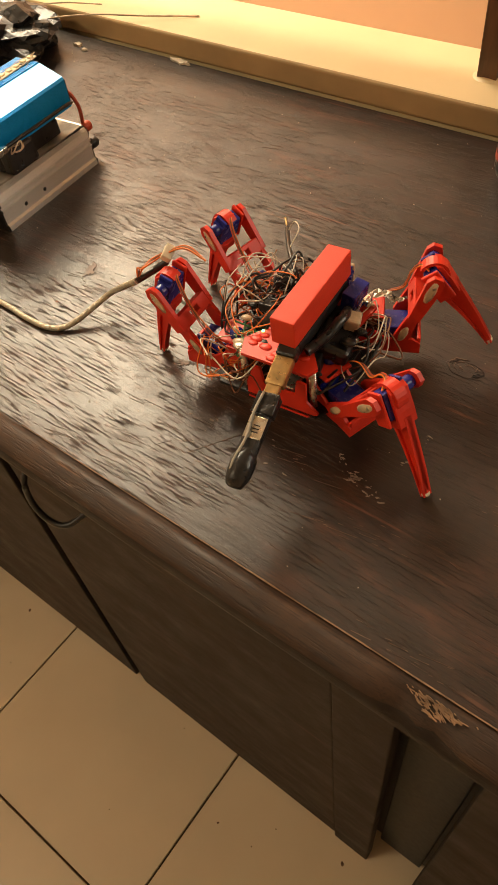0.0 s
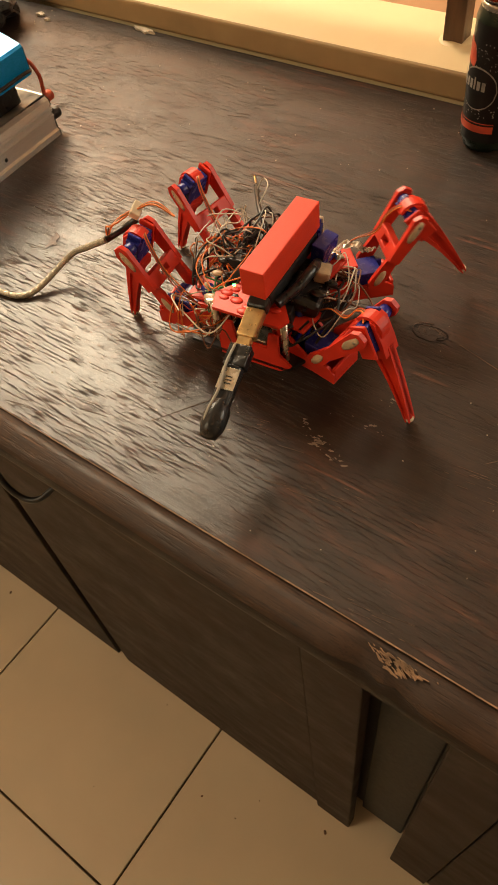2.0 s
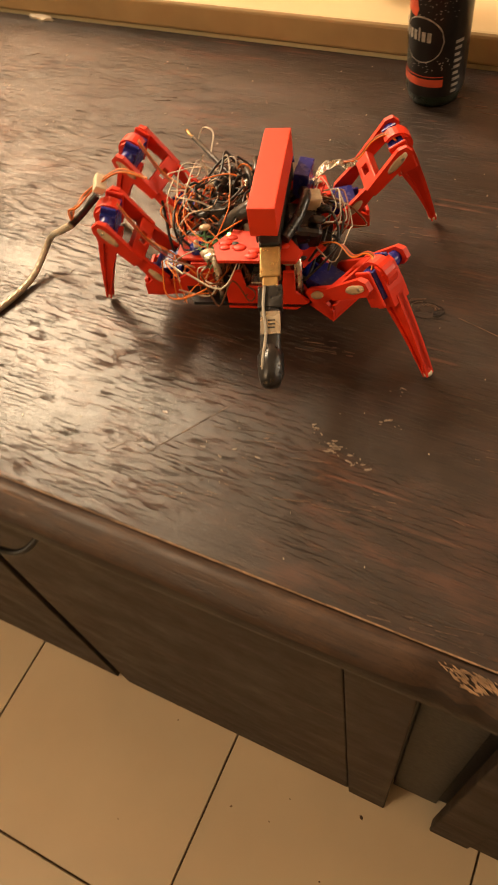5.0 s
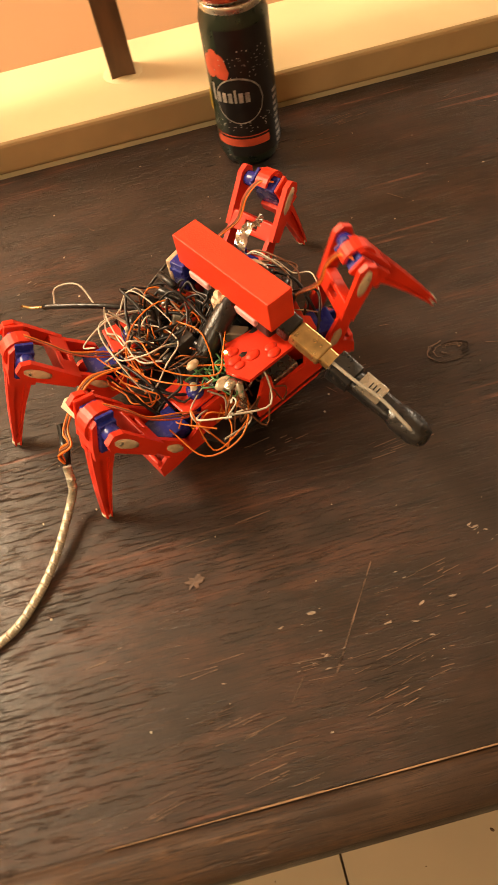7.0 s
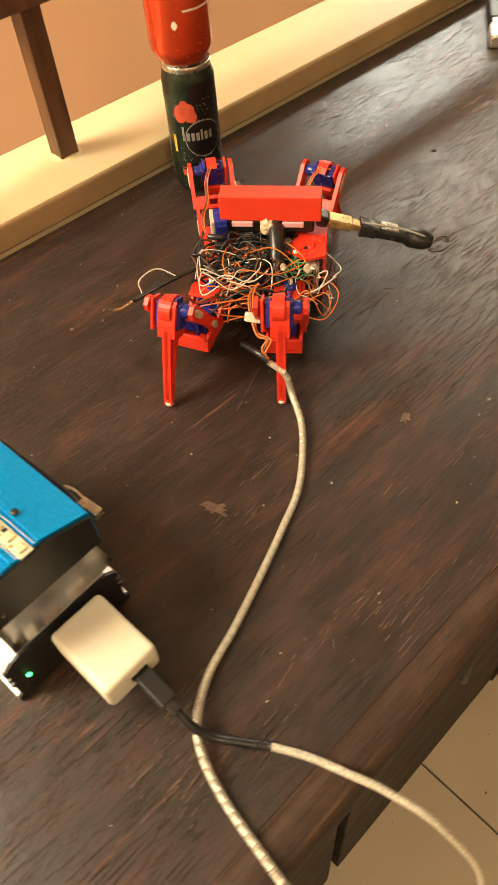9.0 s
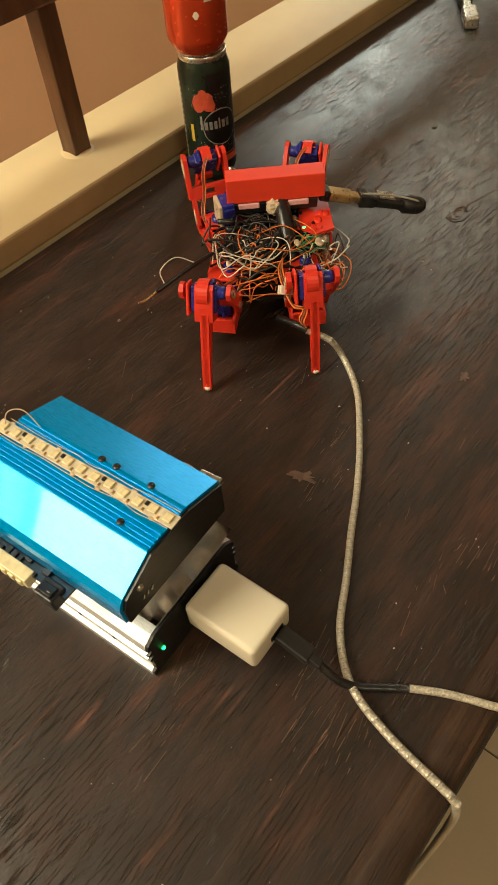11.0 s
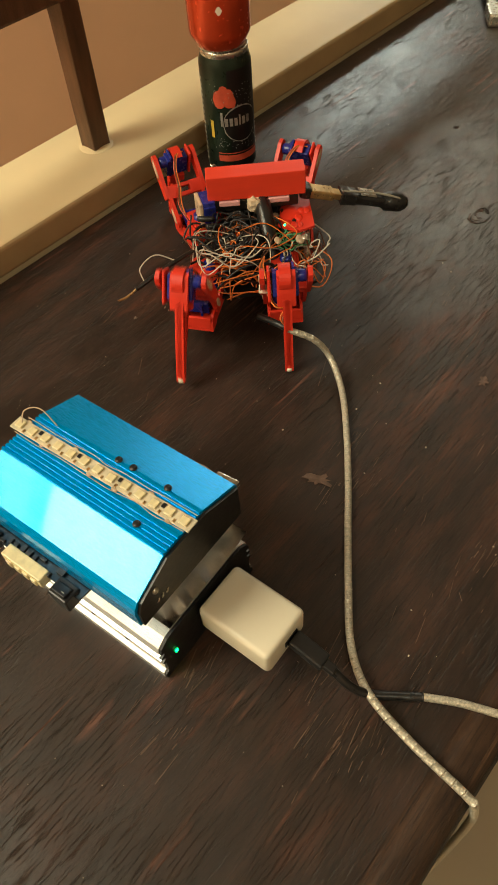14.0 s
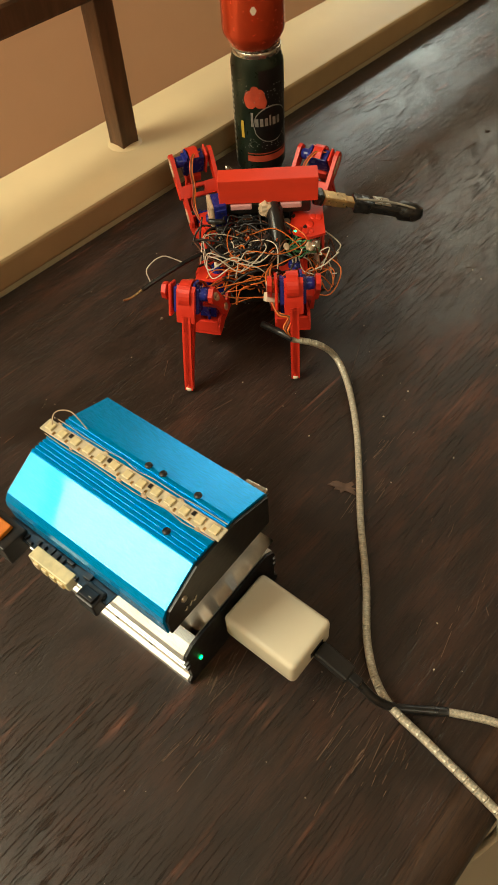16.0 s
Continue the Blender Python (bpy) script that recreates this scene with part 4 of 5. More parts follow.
def leg_meshes():
    """Meshes of one leg: hip bracket, femur frame, knee servo, shin. Femur and shin point along +x from their joints."""
    out = {}
    # hip bracket: open box with a triangular foot plate, round the lower servo
    bm = BM()
    for s in (-1, 1):
        y0 = s * 0.0150
        prism(bm, [(-0.014, -0.017), (0.047, -0.017), (0.047, -0.009), (0.040, -0.004), (0.020, -0.004), (0.006, 0.006), (0.004, 0.015), (-0.014, 0.015)], y0 - 0.0014, y0 + 0.0014)
    prism(bm, [(-0.014, -0.0136), (0.012, -0.0136), (0.047, -0.0164), (0.047, 0.0164), (0.036, 0.0164), (0.012, 0.0136), (-0.014, 0.0136)], -0.0015, 0.0015,
          pose(0, 0, -0.0180, 90, 0, 0) @ Matrix.Diagonal((1, 1, -1, 1)))
    beam(bm, 0.0440, 0.0472, 0, -0.0165, -0.0040, 0.0300)
    beam(bm, -0.0165, -0.0135, 0, -0.017, 0.015, 0.0300)
    beam(bm, -0.012, 0.016, 0, 0.0150, 0.0176, 0.0270)
    out["hip"] = bm
    bm = box(BM(), (0.0225, 0.0220, 0.0118), pose(0.026, 0, -0.001), bevel=0.0008)
    box(bm, (0.031, 0.0022, 0.0116), pose(0.026, 0.0050, -0.001), bevel=0.0004)
    box(bm, (0.0120, 0.0225, 0.0240), pose(0.000, 0, 0.000), bevel=0.0008)
    lathe(bm, [(0, 0.0165), (0.0055, 0.0165), (0.0058, 0.009), (0.0058, 0.0)], 16, pose(0.000, 0.004, 0.006))
    lathe(bm, [(0, 0.0205), (0.0023, 0.0205), (0.0023, 0.0165)], 10, pose(0.000, 0.004, 0.006), 1)
    out["hip_servo"] = bm
    # femur: H-shaped frame; wide upper fork, double rung with a slot, narrower lower fork
    bm = BM()
    L = FEMUR
    for s in (-1, 1):
        upper = [(0.024, -0.0050), (L - 0.010, -0.0066), (L + 0.003, -0.0070), (L + 0.0085, -0.0035), (L + 0.0085, 0.0035), (L + 0.003, 0.0070), (L - 0.010, 0.0062), (0.024, 0.0045)]
        prism(bm, upper, s * 0.0205 - 0.0020, s * 0.0205 + 0.0020)
        lower = [(-0.0065, -0.0035), (-0.002, -0.0066), (0.008, -0.0064), (0.029, -0.0046), (0.029, 0.0042), (0.008, 0.0058), (-0.002, 0.0064), (-0.0065, 0.0035)]
        prism(bm, lower, s * 0.0180 - 0.0018, s * 0.0180 + 0.0018)
        beam(bm, 0.0225, 0.0360, s * 0.0125, -0.0048, 0.0044, 0.0140, bevel=0.0010)
    beam(bm, 0.0225, 0.0268, 0, -0.0046, 0.0042, 0.0150, bevel=0.0008)
    beam(bm, 0.0318, 0.0358, 0, -0.0046, 0.0042, 0.0150, bevel=0.0008)
    out["femur"] = bm
    # glue and a horn screw on the outside of each joint
    bm = BM()
    for s in (-1, 1):
        for x, y, big in ((0.006, 0.0200, 1.2), (L - 0.005, 0.0228, 1.5)):
            r = bmesh.ops.create_icosphere(bm, subdivisions=2, radius=0.0036, matrix=pose(x, s * y, 0.0003) @ Matrix.Diagonal((2.0 * big, 0.26, 0.95, 1)))
            for v in r["verts"]:
                v.co += Vector((0.3, 0, 1)) * 0.0009 * noise.noise(v.co * 500)
    for fc in bm.faces:
        fc.smooth, fc.tag = True, True
    for s in (-1, 1):
        lathe(bm, [(0, 0.0012), (0.0016, 0.0010), (0.0022, 0.0)], 10, pose(L, s * 0.0226, 0, -90 * s, 0, 0), 1)
    out["glue"] = bm
    # knee servo held in the shin, its shaft along the knee axis
    bm = box(BM(), (0.0222, 0.0225, 0.0120), pose(0.0052, -0.0010, 0), bevel=0.0009)
    box(bm, (0.0310, 0.0023, 0.0118), pose(0.0052, 0.0060, 0), bevel=0.0004)
    lathe(bm, [(0, 0.0075), (0.0052, 0.0075), (0.0056, 0.004), (0.0056, 0)], 18, pose(0, 0.0100, 0, -90, 0, 0))
    box(bm, (0.0150, 0.0004, 0.0090), pose(0.0052, -0.0125, 0), index=1)
    out["knee_servo"] = bm
    # shin: rounded cap over the servo, socket below it, then one ribbed blade that bows to a point
    bm = BM()
    ring = [(0.0120, a) for a in range(35, 216, 15)] + [(0.0092, a) for a in range(215, 34, -15)]
    prism(bm, [(0.001 + r * math.cos(radians(a)), 0.0004 + r * math.sin(radians(a))) for r, a in ring], -0.0065, 0.0035)
    prism(bm, [(-0.008, 0.0062), (-0.004, 0.0096), (0.012, 0.0100), (0.024, 0.0090), (0.026, -0.0085), (0.0175, -0.0085), (0.0172, 0.0062)], -0.0085, 0.0075)
    beam(bm, -0.0085, 0.0200, -0.0150, -0.0062, 0.0078, 0.0026, bevel=0.0010)
    outer = [(0.018, 0.0100), (0.030, 0.0092), (0.046, 0.0080), (0.062, 0.0064), (0.078, 0.0044), (SHIN - 0.001, 0.0024)]
    inner = [(0.018, -0.0085), (0.030, -0.0066), (0.046, -0.0042), (0.062, -0.0028), (0.078, -0.0022), (SHIN - 0.001, -0.0020)]
    prism(bm, outer + inner[::-1], -0.0019, 0.0019)
    for line, k in ((outer, -0.36), (inner, 0.30)):
        other = inner if line is outer else outer
        edge = [(u, v + (w - v) * abs(k) * 0.8) for (u, v), (_, w) in zip(line, other)]
        prism(bm, line + edge[::-1], -0.0038, 0.0038)
    lathe(bm, [(0.0026, -0.010), (0.0033, -0.006), (0.0033, 0.0)], 12, pose(SHIN - 0.002, 0, 0.0002, 0, 90, 0))
    bmesh.ops.recalc_face_normals(bm, faces=bm.faces)
    out["shin"] = bm
    bm = lathe(BM(), [(0, 0.0022), (0.0026, 0.0017), (0.0036, 0), (0.0036, -0.002), (0, -0.002)], 12, pose(SHIN - 0.002, 0, 0.0002, 0, 90, 0))
    out["foot_tip"] = bm
    bm = BM()
    for k in range(3):
        o = 0.0013 * (k - 1)
        tube(bm, spline([(-0.030, 0.004 + o, 0.012), (-0.012, 0.012, 0.026 + o), (0.012, 0.015 + o, 0.022 - o), (0.030, 0.008 + o, 0.012), (L - 0.012, 0.006 + o, 0.013), (L + 0.001, o, 0.011), (L + 0.004, -0.008 + o, 0.006)], 6), 0.00062, 6, index=k)
    out["servo_wiring"] = bm
    return out


def build_robot():
    th = empty("walking_robot", robot_pose(0))
    tagged(th, "four-legged red plastic walking robot with blue servos and tangled wires", "robot")
    rnd = random.Random(21)
    # chassis: two red plates on spacers, dark electronics between
    bm = BM()
    o = [(-0.074, -0.030), (-0.062, -0.052), (0.028, -0.052), (0.040, -0.030), (0.040, 0.048), (0.028, 0.066), (-0.062, 0.066), (-0.074, 0.048)]
    prism(bm, o, -0.0015, 0.0015, pose(0, 0, 0.030, 90, 0, 0) @ Matrix.Diagonal((1, 1, -1, 1)) @ pose(0, 0, 0))
    # black colour stands in for the shade beneath the body
    part("lower_plate", bm, M_BLACK, th, "black plastic lower plate")
    bm = BM()
    prism(bm, [(-0.036, -0.052), (0.022, -0.052), (0.026, -0.042), (0.014, -0.026), (-0.030, -0.018), (-0.042, -0.036)], -0.0014, 0.0014, pose(0, 0, 0.074, 90, 0, 0) @ Matrix.Diagonal((1, 1, -1, 1)))
    part("front_plate", bm, M_RED, th, "glossy red front plate with dried glue")
    bm = BM()
    prism(bm, [(-0.030, 0.020), (0.030, 0.020), (0.034, 0.050), (-0.034, 0.052)], -0.0014, 0.0014, pose(0, 0, 0.066, 90, 0, 0) @ Matrix.Diagonal((1, 1, -1, 1)))
    part("rear_plate", bm, M_RED, th, "red plastic rear plate")
    bm = BM()
    prism(bm, [(-0.034, 0.026), (0.020, 0.026), (0.030, 0.034), (0.020, 0.044), (0.020, 0.064), (0.012, 0.064), (0.010, 0.048), (-0.018, 0.048), (-0.020, 0.064), (-0.026, 0.064), (-0.034, 0.044)], -0.0520, -0.0495)
    part("front_frame", bm, M_RED, th, "red upright front frame with cut-outs")
    bm = box(BM(), (0.070, 0.078, 0.026), pose(-0.016, 0.008, 0.046), bevel=0.003)
    part("battery_pack", bm, M_BLACK, th, "black taped battery and boards")
    for i in range(14):
        s = [rnd.uniform(0.006, 0.02) for _ in range(3)]
        bm = box(BM(), s, pose(rnd.uniform(-0.052, 0.024), rnd.uniform(-0.030, 0.046), 0.060 + rnd.uniform(0, 0.010), rnd.uniform(-20, 20), rnd.uniform(-20, 20), rnd.uniform(0, 90)), bevel=0.001)
        part("module", bm, M_BLACK if i % 4 else M_GREY, th)
    bm = box(BM(), (0.022, 0.020, 0.012), pose(-0.004, -0.038, 0.044), bevel=0.001)
    part("usb_port_board", bm, M_SILVER, th, "small metal port on the board")
    for x, y in ((-0.040, -0.044), (0.022, -0.044), (-0.030, 0.046), (0.026, 0.046)):
        part("spacer", lathe(BM(), [(0.003, 0.0), (0.003, 0.040), (0, 0.040)], 10, pose(x, y, 0.031)), M_SILVER, th, "bare metal spacer")
    # mast of black tape, holder with pink pads, red box on top
    pts = spline([(-0.004, -0.004, 0.088), (-0.018, -0.006, 0.083), (-0.036, -0.008, 0.070), (-0.056, -0.010, 0.050)], 6)
    bm = tube(BM(), pts, 0.0078, 12)
    box(bm, (0.014, 0.014, 0.030), pose(0.000, -0.004, 0.074), bevel=0.003)
    for v in bm.verts:
        v.co += Vector((1, 0.6, 0.4)) * 0.0012 * noise.noise(v.co * 220)
    part("taped_mast", bm, M_TAPE, th, "mast wrapped in black tape")
    bm = box(BM(), (0.018, 0.082, 0.012), pose(0.001, 0.001, 0.0856), bevel=0.002)
    part("box_holder", bm, M_BLACK, th)
    for y in (-0.021, 0.026):
        bm = box(BM(), (0.0195, 0.020, 0.0055), pose(-0.0012, y, 0.0892), bevel=0.001)
        part("pad", bm, M_PINKPAD, th, "pale pink foam pad")
    bm = box(BM(), (0.0200, 0.0928, 0.0240), pose(0, 0, 0.1048), bevel=0.0008)
    part("red_box", bm, M_REDBOX, th, "bright orange-red printed box")
    bm = BM()
    r = bmesh.ops.create_icosphere(bm, subdivisions=3, radius=0.008, matrix=pose(-0.009, 0.002, 0.087))
    for v in r["verts"]:
        v.co += v.normal * 0.0025 * noise.noise(v.co * 300)
    part("glue_lump", bm, M_GLUE, th, "lump of dried glue")
    # rear servo below the box
    bm = box(BM(), (0.0225, 0.0118, 0.0225), pose(-0.003, 0.0475, 0.083, 0, 0, 12), bevel=0.0008)
    box(bm, (0.026, 0.010, 0.0022), pose(-0.003, 0.0475, 0.089, 0, 0, 12))
    part("pan_servo", bm, M_SERVO, th, "blue hobby servo")
    bm = box(BM(), (0.0235, 0.004, 0.0235), pose(-0.004, 0.0555, 0.082, 0, 0, 12), bevel=0.0012)
    part("servo_cap", bm, M_GLUE, th)
    # radio dongle: brass plug, taped stub with silver label
    d = Vector((0.0156, -0.1506, 0.055)) - Vector((0.004, -0.046, 0.088))
    rot = d.to_track_quat("-Y", "Z").to_matrix().to_4x4()
    base = Matrix.Translation((0.004, -0.046, 0.088)) @ rot @ Matrix.Diagonal((1.22, 1, 1.22, 1))
    bm = box(BM(), (0.013, 0.010, 0.009), base @ pose(0, -0.001, 0), bevel=0.0018)
    part("dongle_root", bm, M_TAPE, th)
    bm = box(BM(), (0.0122, 0.024, 0.0068), base @ pose(0, -0.018, 0), bevel=0.0014)
    box(bm, (0.009, 0.010, 0.0052), base @ pose(0, -0.034, 0), bevel=0.001)
    part("brass_plug", bm, M_BRASS, th, "brown and brass plug")
    bm = box(BM(), (0.0140, 0.017, 0.009), base @ pose(0, -0.046, 0.0), bevel=0.001)
    box(bm, (0.0115, 0.036, 0.0085), base @ pose(0, -0.070, 0), bevel=0.003, segments=3)
    lathe(bm, [(0, 0.030), (0.005, 0.028), (0.0074, 0.020), (0.0074, 0.006), (0.005, 0)], 16, base @ pose(0, -0.082, 0, 90, 0, 0))
    bmesh.ops.subdivide_edges(bm, edges=bm.edges[:], cuts=1, use_grid_fill=True)
    for v in bm.verts:
        v.co += Vector((0.7, 0.3, 0.7)) * 0.0014 * noise.noise(v.co * 260)
    part("dongle", bm, M_TAPE, th, "black taped radio dongle")
    bm = box(BM(), (0.0112, 0.017, 0.0006), base @ pose(0.0004, -0.066, 0.0047), bevel=0.0002)
    for i in range(3):
        box(bm, (0.004, 0.0008, 0.0003), base @ pose(0.0010, -0.0645 - 0.0026 * i, 0.0052), index=1)
    part("dongle_label", bm, [M_SILVER, M_BLACK], th, "silver label with dark bars")
    bm = tube(BM(), spline([base @ Vector((-0.003, -0.038, 0.005)), base @ Vector((-0.0035, -0.056, 0.0066)), base @ Vector((-0.002, -0.075, 0.0066)), base @ Vector((-0.004, -0.098, 0.006)), base @ Vector((-0.001, -0.107, 0.0))], 5), 0.0011, 8)
    part("dongle_lead", bm, M_GREY, th, "grey lead along the dongle")
    # crumpled bracket of bright metal
    bm = BM()
    pts = spline([(0.026, 0.016, 0.070), (0.030, 0.030, 0.088), (0.042, 0.036, 0.093), (0.052, 0.037, 0.090), (0.060, 0.040, 0.091)], 5)
    rows = []
    for i, p in enumerate(pts):
        wv = 0.0065 - 0.0002 * i
        rows.append([bm.verts.new((p.x + 0.001 * rnd.uniform(-1, 1), p.y + u * wv, p.z + 0.0016 * rnd.uniform(-1, 1))) for u in (-1, -0.3, 0.4, 1)])
    for a, b in zip(rows, rows[1:]):
        for k in range(3):
            bm.faces.new((a[k], a[k + 1], b[k + 1], b[k]))
    bmesh.ops.solidify(bm, geom=bm.faces[:], thickness=0.0012)
    part("metal_bracket", bm, M_SILVER, th, "crumpled bright metal bracket")
    bm = box(BM(), (0.012, 0.012, 0.024), pose(0.026, 0.014, 0.072, 10, 14, 20), bevel=0.002)
    part("glue_block", bm, M_GLUE, th, "whitish glue block")
    bm = box(BM(), (0.0118, 0.0225, 0.0225), pose(0.018, 0.036, 0.080, 0, 8, -6), bevel=0.0008)
    part("side_servo", bm, M_SERVO, th, "blue hobby servo")
    bm = tube(BM(), spline([(0.020, 0.020, 0.080), (0.024, 0.004, 0.088), (0.020, -0.016, 0.084), (0.012, -0.034, 0.080)], 6), 0.0042, 10)
    box(bm, (0.030, 0.034, 0.016), pose(0.020, -0.002, 0.066, 0, 16, 10), bevel=0.004)
    part("taped_pack", bm, M_TAPE, th, "pack wrapped in black tape")
    bm = lathe(BM(), [(0, 0.001), (0.0012, 0.0008), (0.0014, 0)], 10, pose(-0.032, -0.024, 0.0755))
    part("indicator", bm, M_GREENLED, th, "small green indicator light")

    # wires: loops of many colours over the electronics, one mesh a colour
    def tangle(name, mat, n, cx, cy, cz, sx, sy, sz, rad, seed, label):
        rn = random.Random(seed)
        bm = BM()
        for k in range(n):
            a, turn = rn.random() * 6.28, rn.choice((-1, 1)) * rn.uniform(0.5, 1.1)
            q = []
            ax, ay = sx * rn.uniform(0.35, 1.15), sy * rn.uniform(0.35, 1.15)
            ox, oy = cx + rn.uniform(-0.4, 0.4) * sx, cy + rn.uniform(-0.4, 0.4) * sy
            for i in range(rn.randint(5, 8)):
                w = a + turn * i
                q.append((ox + ax * math.cos(w) + rn.gauss(0, 0.003), oy + ay * math.sin(w) + rn.gauss(0, 0.003), cz + sz * rn.uniform(-1, 1)))
            tube(bm, spline(q, 5), rad * rn.uniform(0.85, 1.15), 6)
        tagged(part(name, bm, mat, th, label), kind="stuff")

    tangle("orange_wire_tangle", M_WORANGE, 9, -0.046, 0.012, 0.070, 0.028, 0.040, 0.012, 0.00058, 1, "loops of orange wire")
    tangle("orange_wire_tangle", M_WORANGE, 7, -0.056, -0.034, 0.050, 0.026, 0.022, 0.018, 0.00058, 31, "loops of orange wire")
    tangle("brown_wire_tangle", M_WBROWN, 9, -0.042, 0.020, 0.068, 0.028, 0.036, 0.014, 0.00058, 2, "loops of brown wire")
    tangle("brown_wire_tangle", M_WBROWN, 5, -0.028, -0.046, 0.050, 0.022, 0.014, 0.016, 0.0007, 32, "loops of brown wire")
    tangle("white_wire_tangle", M_WWHITE, 8, -0.060, 0.036, 0.074, 0.026, 0.034, 0.012, 0.00056, 3, "loops of pale wire")
    tangle("white_wire_tangle", M_WWHITE, 4, 0.036, 0.012, 0.062, 0.016, 0.026, 0.010, 0.00056, 33, "loops of pale wire")
    tangle("black_wire_tangle", M_BLACK, 18, -0.036, 0.026, 0.072, 0.026, 0.034, 0.012, 0.00095, 4, "loops of black wire")
    tangle("black_wire_tangle", M_BLACK, 6, 0.034, -0.006, 0.058, 0.018, 0.030, 0.012, 0.0010, 34, "loops of black wire")
    tangle("brown_wire_tangle", M_WBROWN, 5, 0.036, 0.020, 0.058, 0.018, 0.026, 0.010, 0.0007, 35, "loops of brown wire")
    tangle("orange_wire_tangle", M_WORANGE, 7, -0.078, 0.026, 0.056, 0.014, 0.030, 0.014, 0.00062, 36, "loops of orange wire")
    tangle("pale_wire_tangle", M_WWHITE, 4, -0.048, -0.040, 0.058, 0.030, 0.020, 0.014, 0.0006, 37, "loops of pale wire")
    tangle("black_wire_tangle", M_BLACK, 9, -0.068, 0.020, 0.056, 0.022, 0.040, 0.016, 0.0010, 38, "loops of black wire")
    tangle("green_wire_tangle", M_WGREEN, 6, -0.042, -0.026, 0.067, 0.009, 0.011, 0.006, 0.0007, 5, "small loops of green wire")
    for (x, y, z), (rx, rz), le in zip(((-0.030, 0.050, 0.080), (-0.014, 0.046, 0.086), (-0.044, 0.040, 0.078), (-0.022, 0.058, 0.084), (-0.052, 0.020, 0.074), (-0.040, 0.000, 0.074)),
                                       ((20, 30), (-15, 70), (30, -40), (10, 5), (40, 60), (25, 15)), (0.020, 0.018, 0.022, 0.017, 0.020, 0.018)):
        bm = lathe(BM(), [(0, le), (0.0024, le), (0.0028, le * 0.8), (0.0028, 0.001), (0, 0)], 10, pose(x, y, z, 90 + rx, 0, rz))
        part("sleeved_joint", bm, M_TAPE, th, "black sleeved wire joint")
    # free wire reaching out behind, with a copper end
    bm = tube(BM(), spline([(-0.040, 0.048, 0.070), (-0.062, 0.074, 0.072), (-0.078, 0.098, 0.068), (-0.090, 0.118, 0.062)], 6), 0.0022, 8)
    tube(bm, spline([(-0.090, 0.118, 0.062), (-0.096, 0.127, 0.059), (-0.101, 0.134, 0.060)], 4), 0.0011, 6, index=1)
    tube(bm, spline([(-0.066, 0.080, 0.072), (-0.066, 0.098, 0.080), (-0.078, 0.112, 0.076), (-0.084, 0.110, 0.066)], 5), 0.0006, 6, index=2)
    part("free_wire", bm, [M_TAPE, M_BRASS, M_WWHITE], th, "loose black wire with bare copper end")
    # power tail: black sleeve, white connector and orange leads at the cable's end
    bm = tube(BM(), [(0.015, 0.027, 0.006), (0.008, 0.013, 0.003), (0.0, 0.0, 0.0)], 0.0030, 10)
    tail = part("sleeve", bm, M_TAPE, th, "black sleeve at the cable end")
    tail.matrix_basis = tail_pose(0)
    bm = box(BM(), (0.0085, 0.013, 0.008), pose(0.027, 0.017, 0.025, 20, 35, 20), bevel=0.0008)
    part("plug_block", bm, M_WHITE, tail, "small white connector")
    bm = BM()
    for k in range(3):
        o = 0.0018 * (k - 1)
        tube(bm, spline([(0.066, 0.016, 0.030), (0.045, 0.020 + o, 0.034), (0.027, 0.017 + o, 0.026), (0.014 - o, 0.012, 0.018), (0.010, 0.002 + o, 0.016), (0.002 + o, 0.006 + o, 0.010), (0.001, 0.001, 0.001)], 5), 0.0008, 6, index=k % 2)
    tagged(part("power_wiring", bm, [M_WORANGE, M_WBROWN], tail, "twisted orange and brown leads"), kind="stuff")

    for i in range(26):
        x, y = rnd.uniform(-0.062, 0.036), rnd.uniform(-0.048, 0.058)
        bm = BM()
        r = bmesh.ops.create_icosphere(bm, subdivisions=2, radius=rnd.uniform(0.002, 0.0046), matrix=pose(x, y, 0.066 + rnd.uniform(-0.006, 0.010)) @ Matrix.Diagonal((1.5, 1, 0.6, 1)))
        for v in r["verts"]:
            v.co += v.normal * 0.0012 * noise.noise(v.co * 500)
        for fc in bm.faces:
            fc.smooth = True
        part("glue_drop", bm, (M_GLUE, M_BLACK, M_SILVER, M_TAPE)[i % 4], th)
    for i in range(9):
        bm = BM()
        r = bmesh.ops.create_icosphere(bm, subdivisions=2, radius=rnd.uniform(0.0025, 0.004), matrix=pose(rnd.uniform(-0.034, 0.016), rnd.uniform(-0.048, -0.026), 0.0755) @ Matrix.Diagonal((1.6, 1.1, 0.35, 1)))
        for fc in bm.faces:
            fc.smooth = True
        part("glue_drop", bm, M_RED, th)
    # legs
    meshes = leg_meshes()
    mats = {"hip": [M_RED], "hip_servo": [M_SERVO, M_WHITE], "femur": [M_RED], "glue": [M_GLUE, M_SILVER], "knee_servo": [M_SERVO, M_BLACK], "shin": [M_RED], "foot_tip": [M_WHITE],
            "servo_wiring": [M_WORANGE, M_WBROWN, M_WRED]}
    data = {}
    for k, bm in meshes.items():
        me = bpy.data.meshes.new(k)
        bm.to_mesh(me)
        bm.free()
        for x in mats[k]:
            me.materials.append(x)
        data[k] = me
    legs = {}
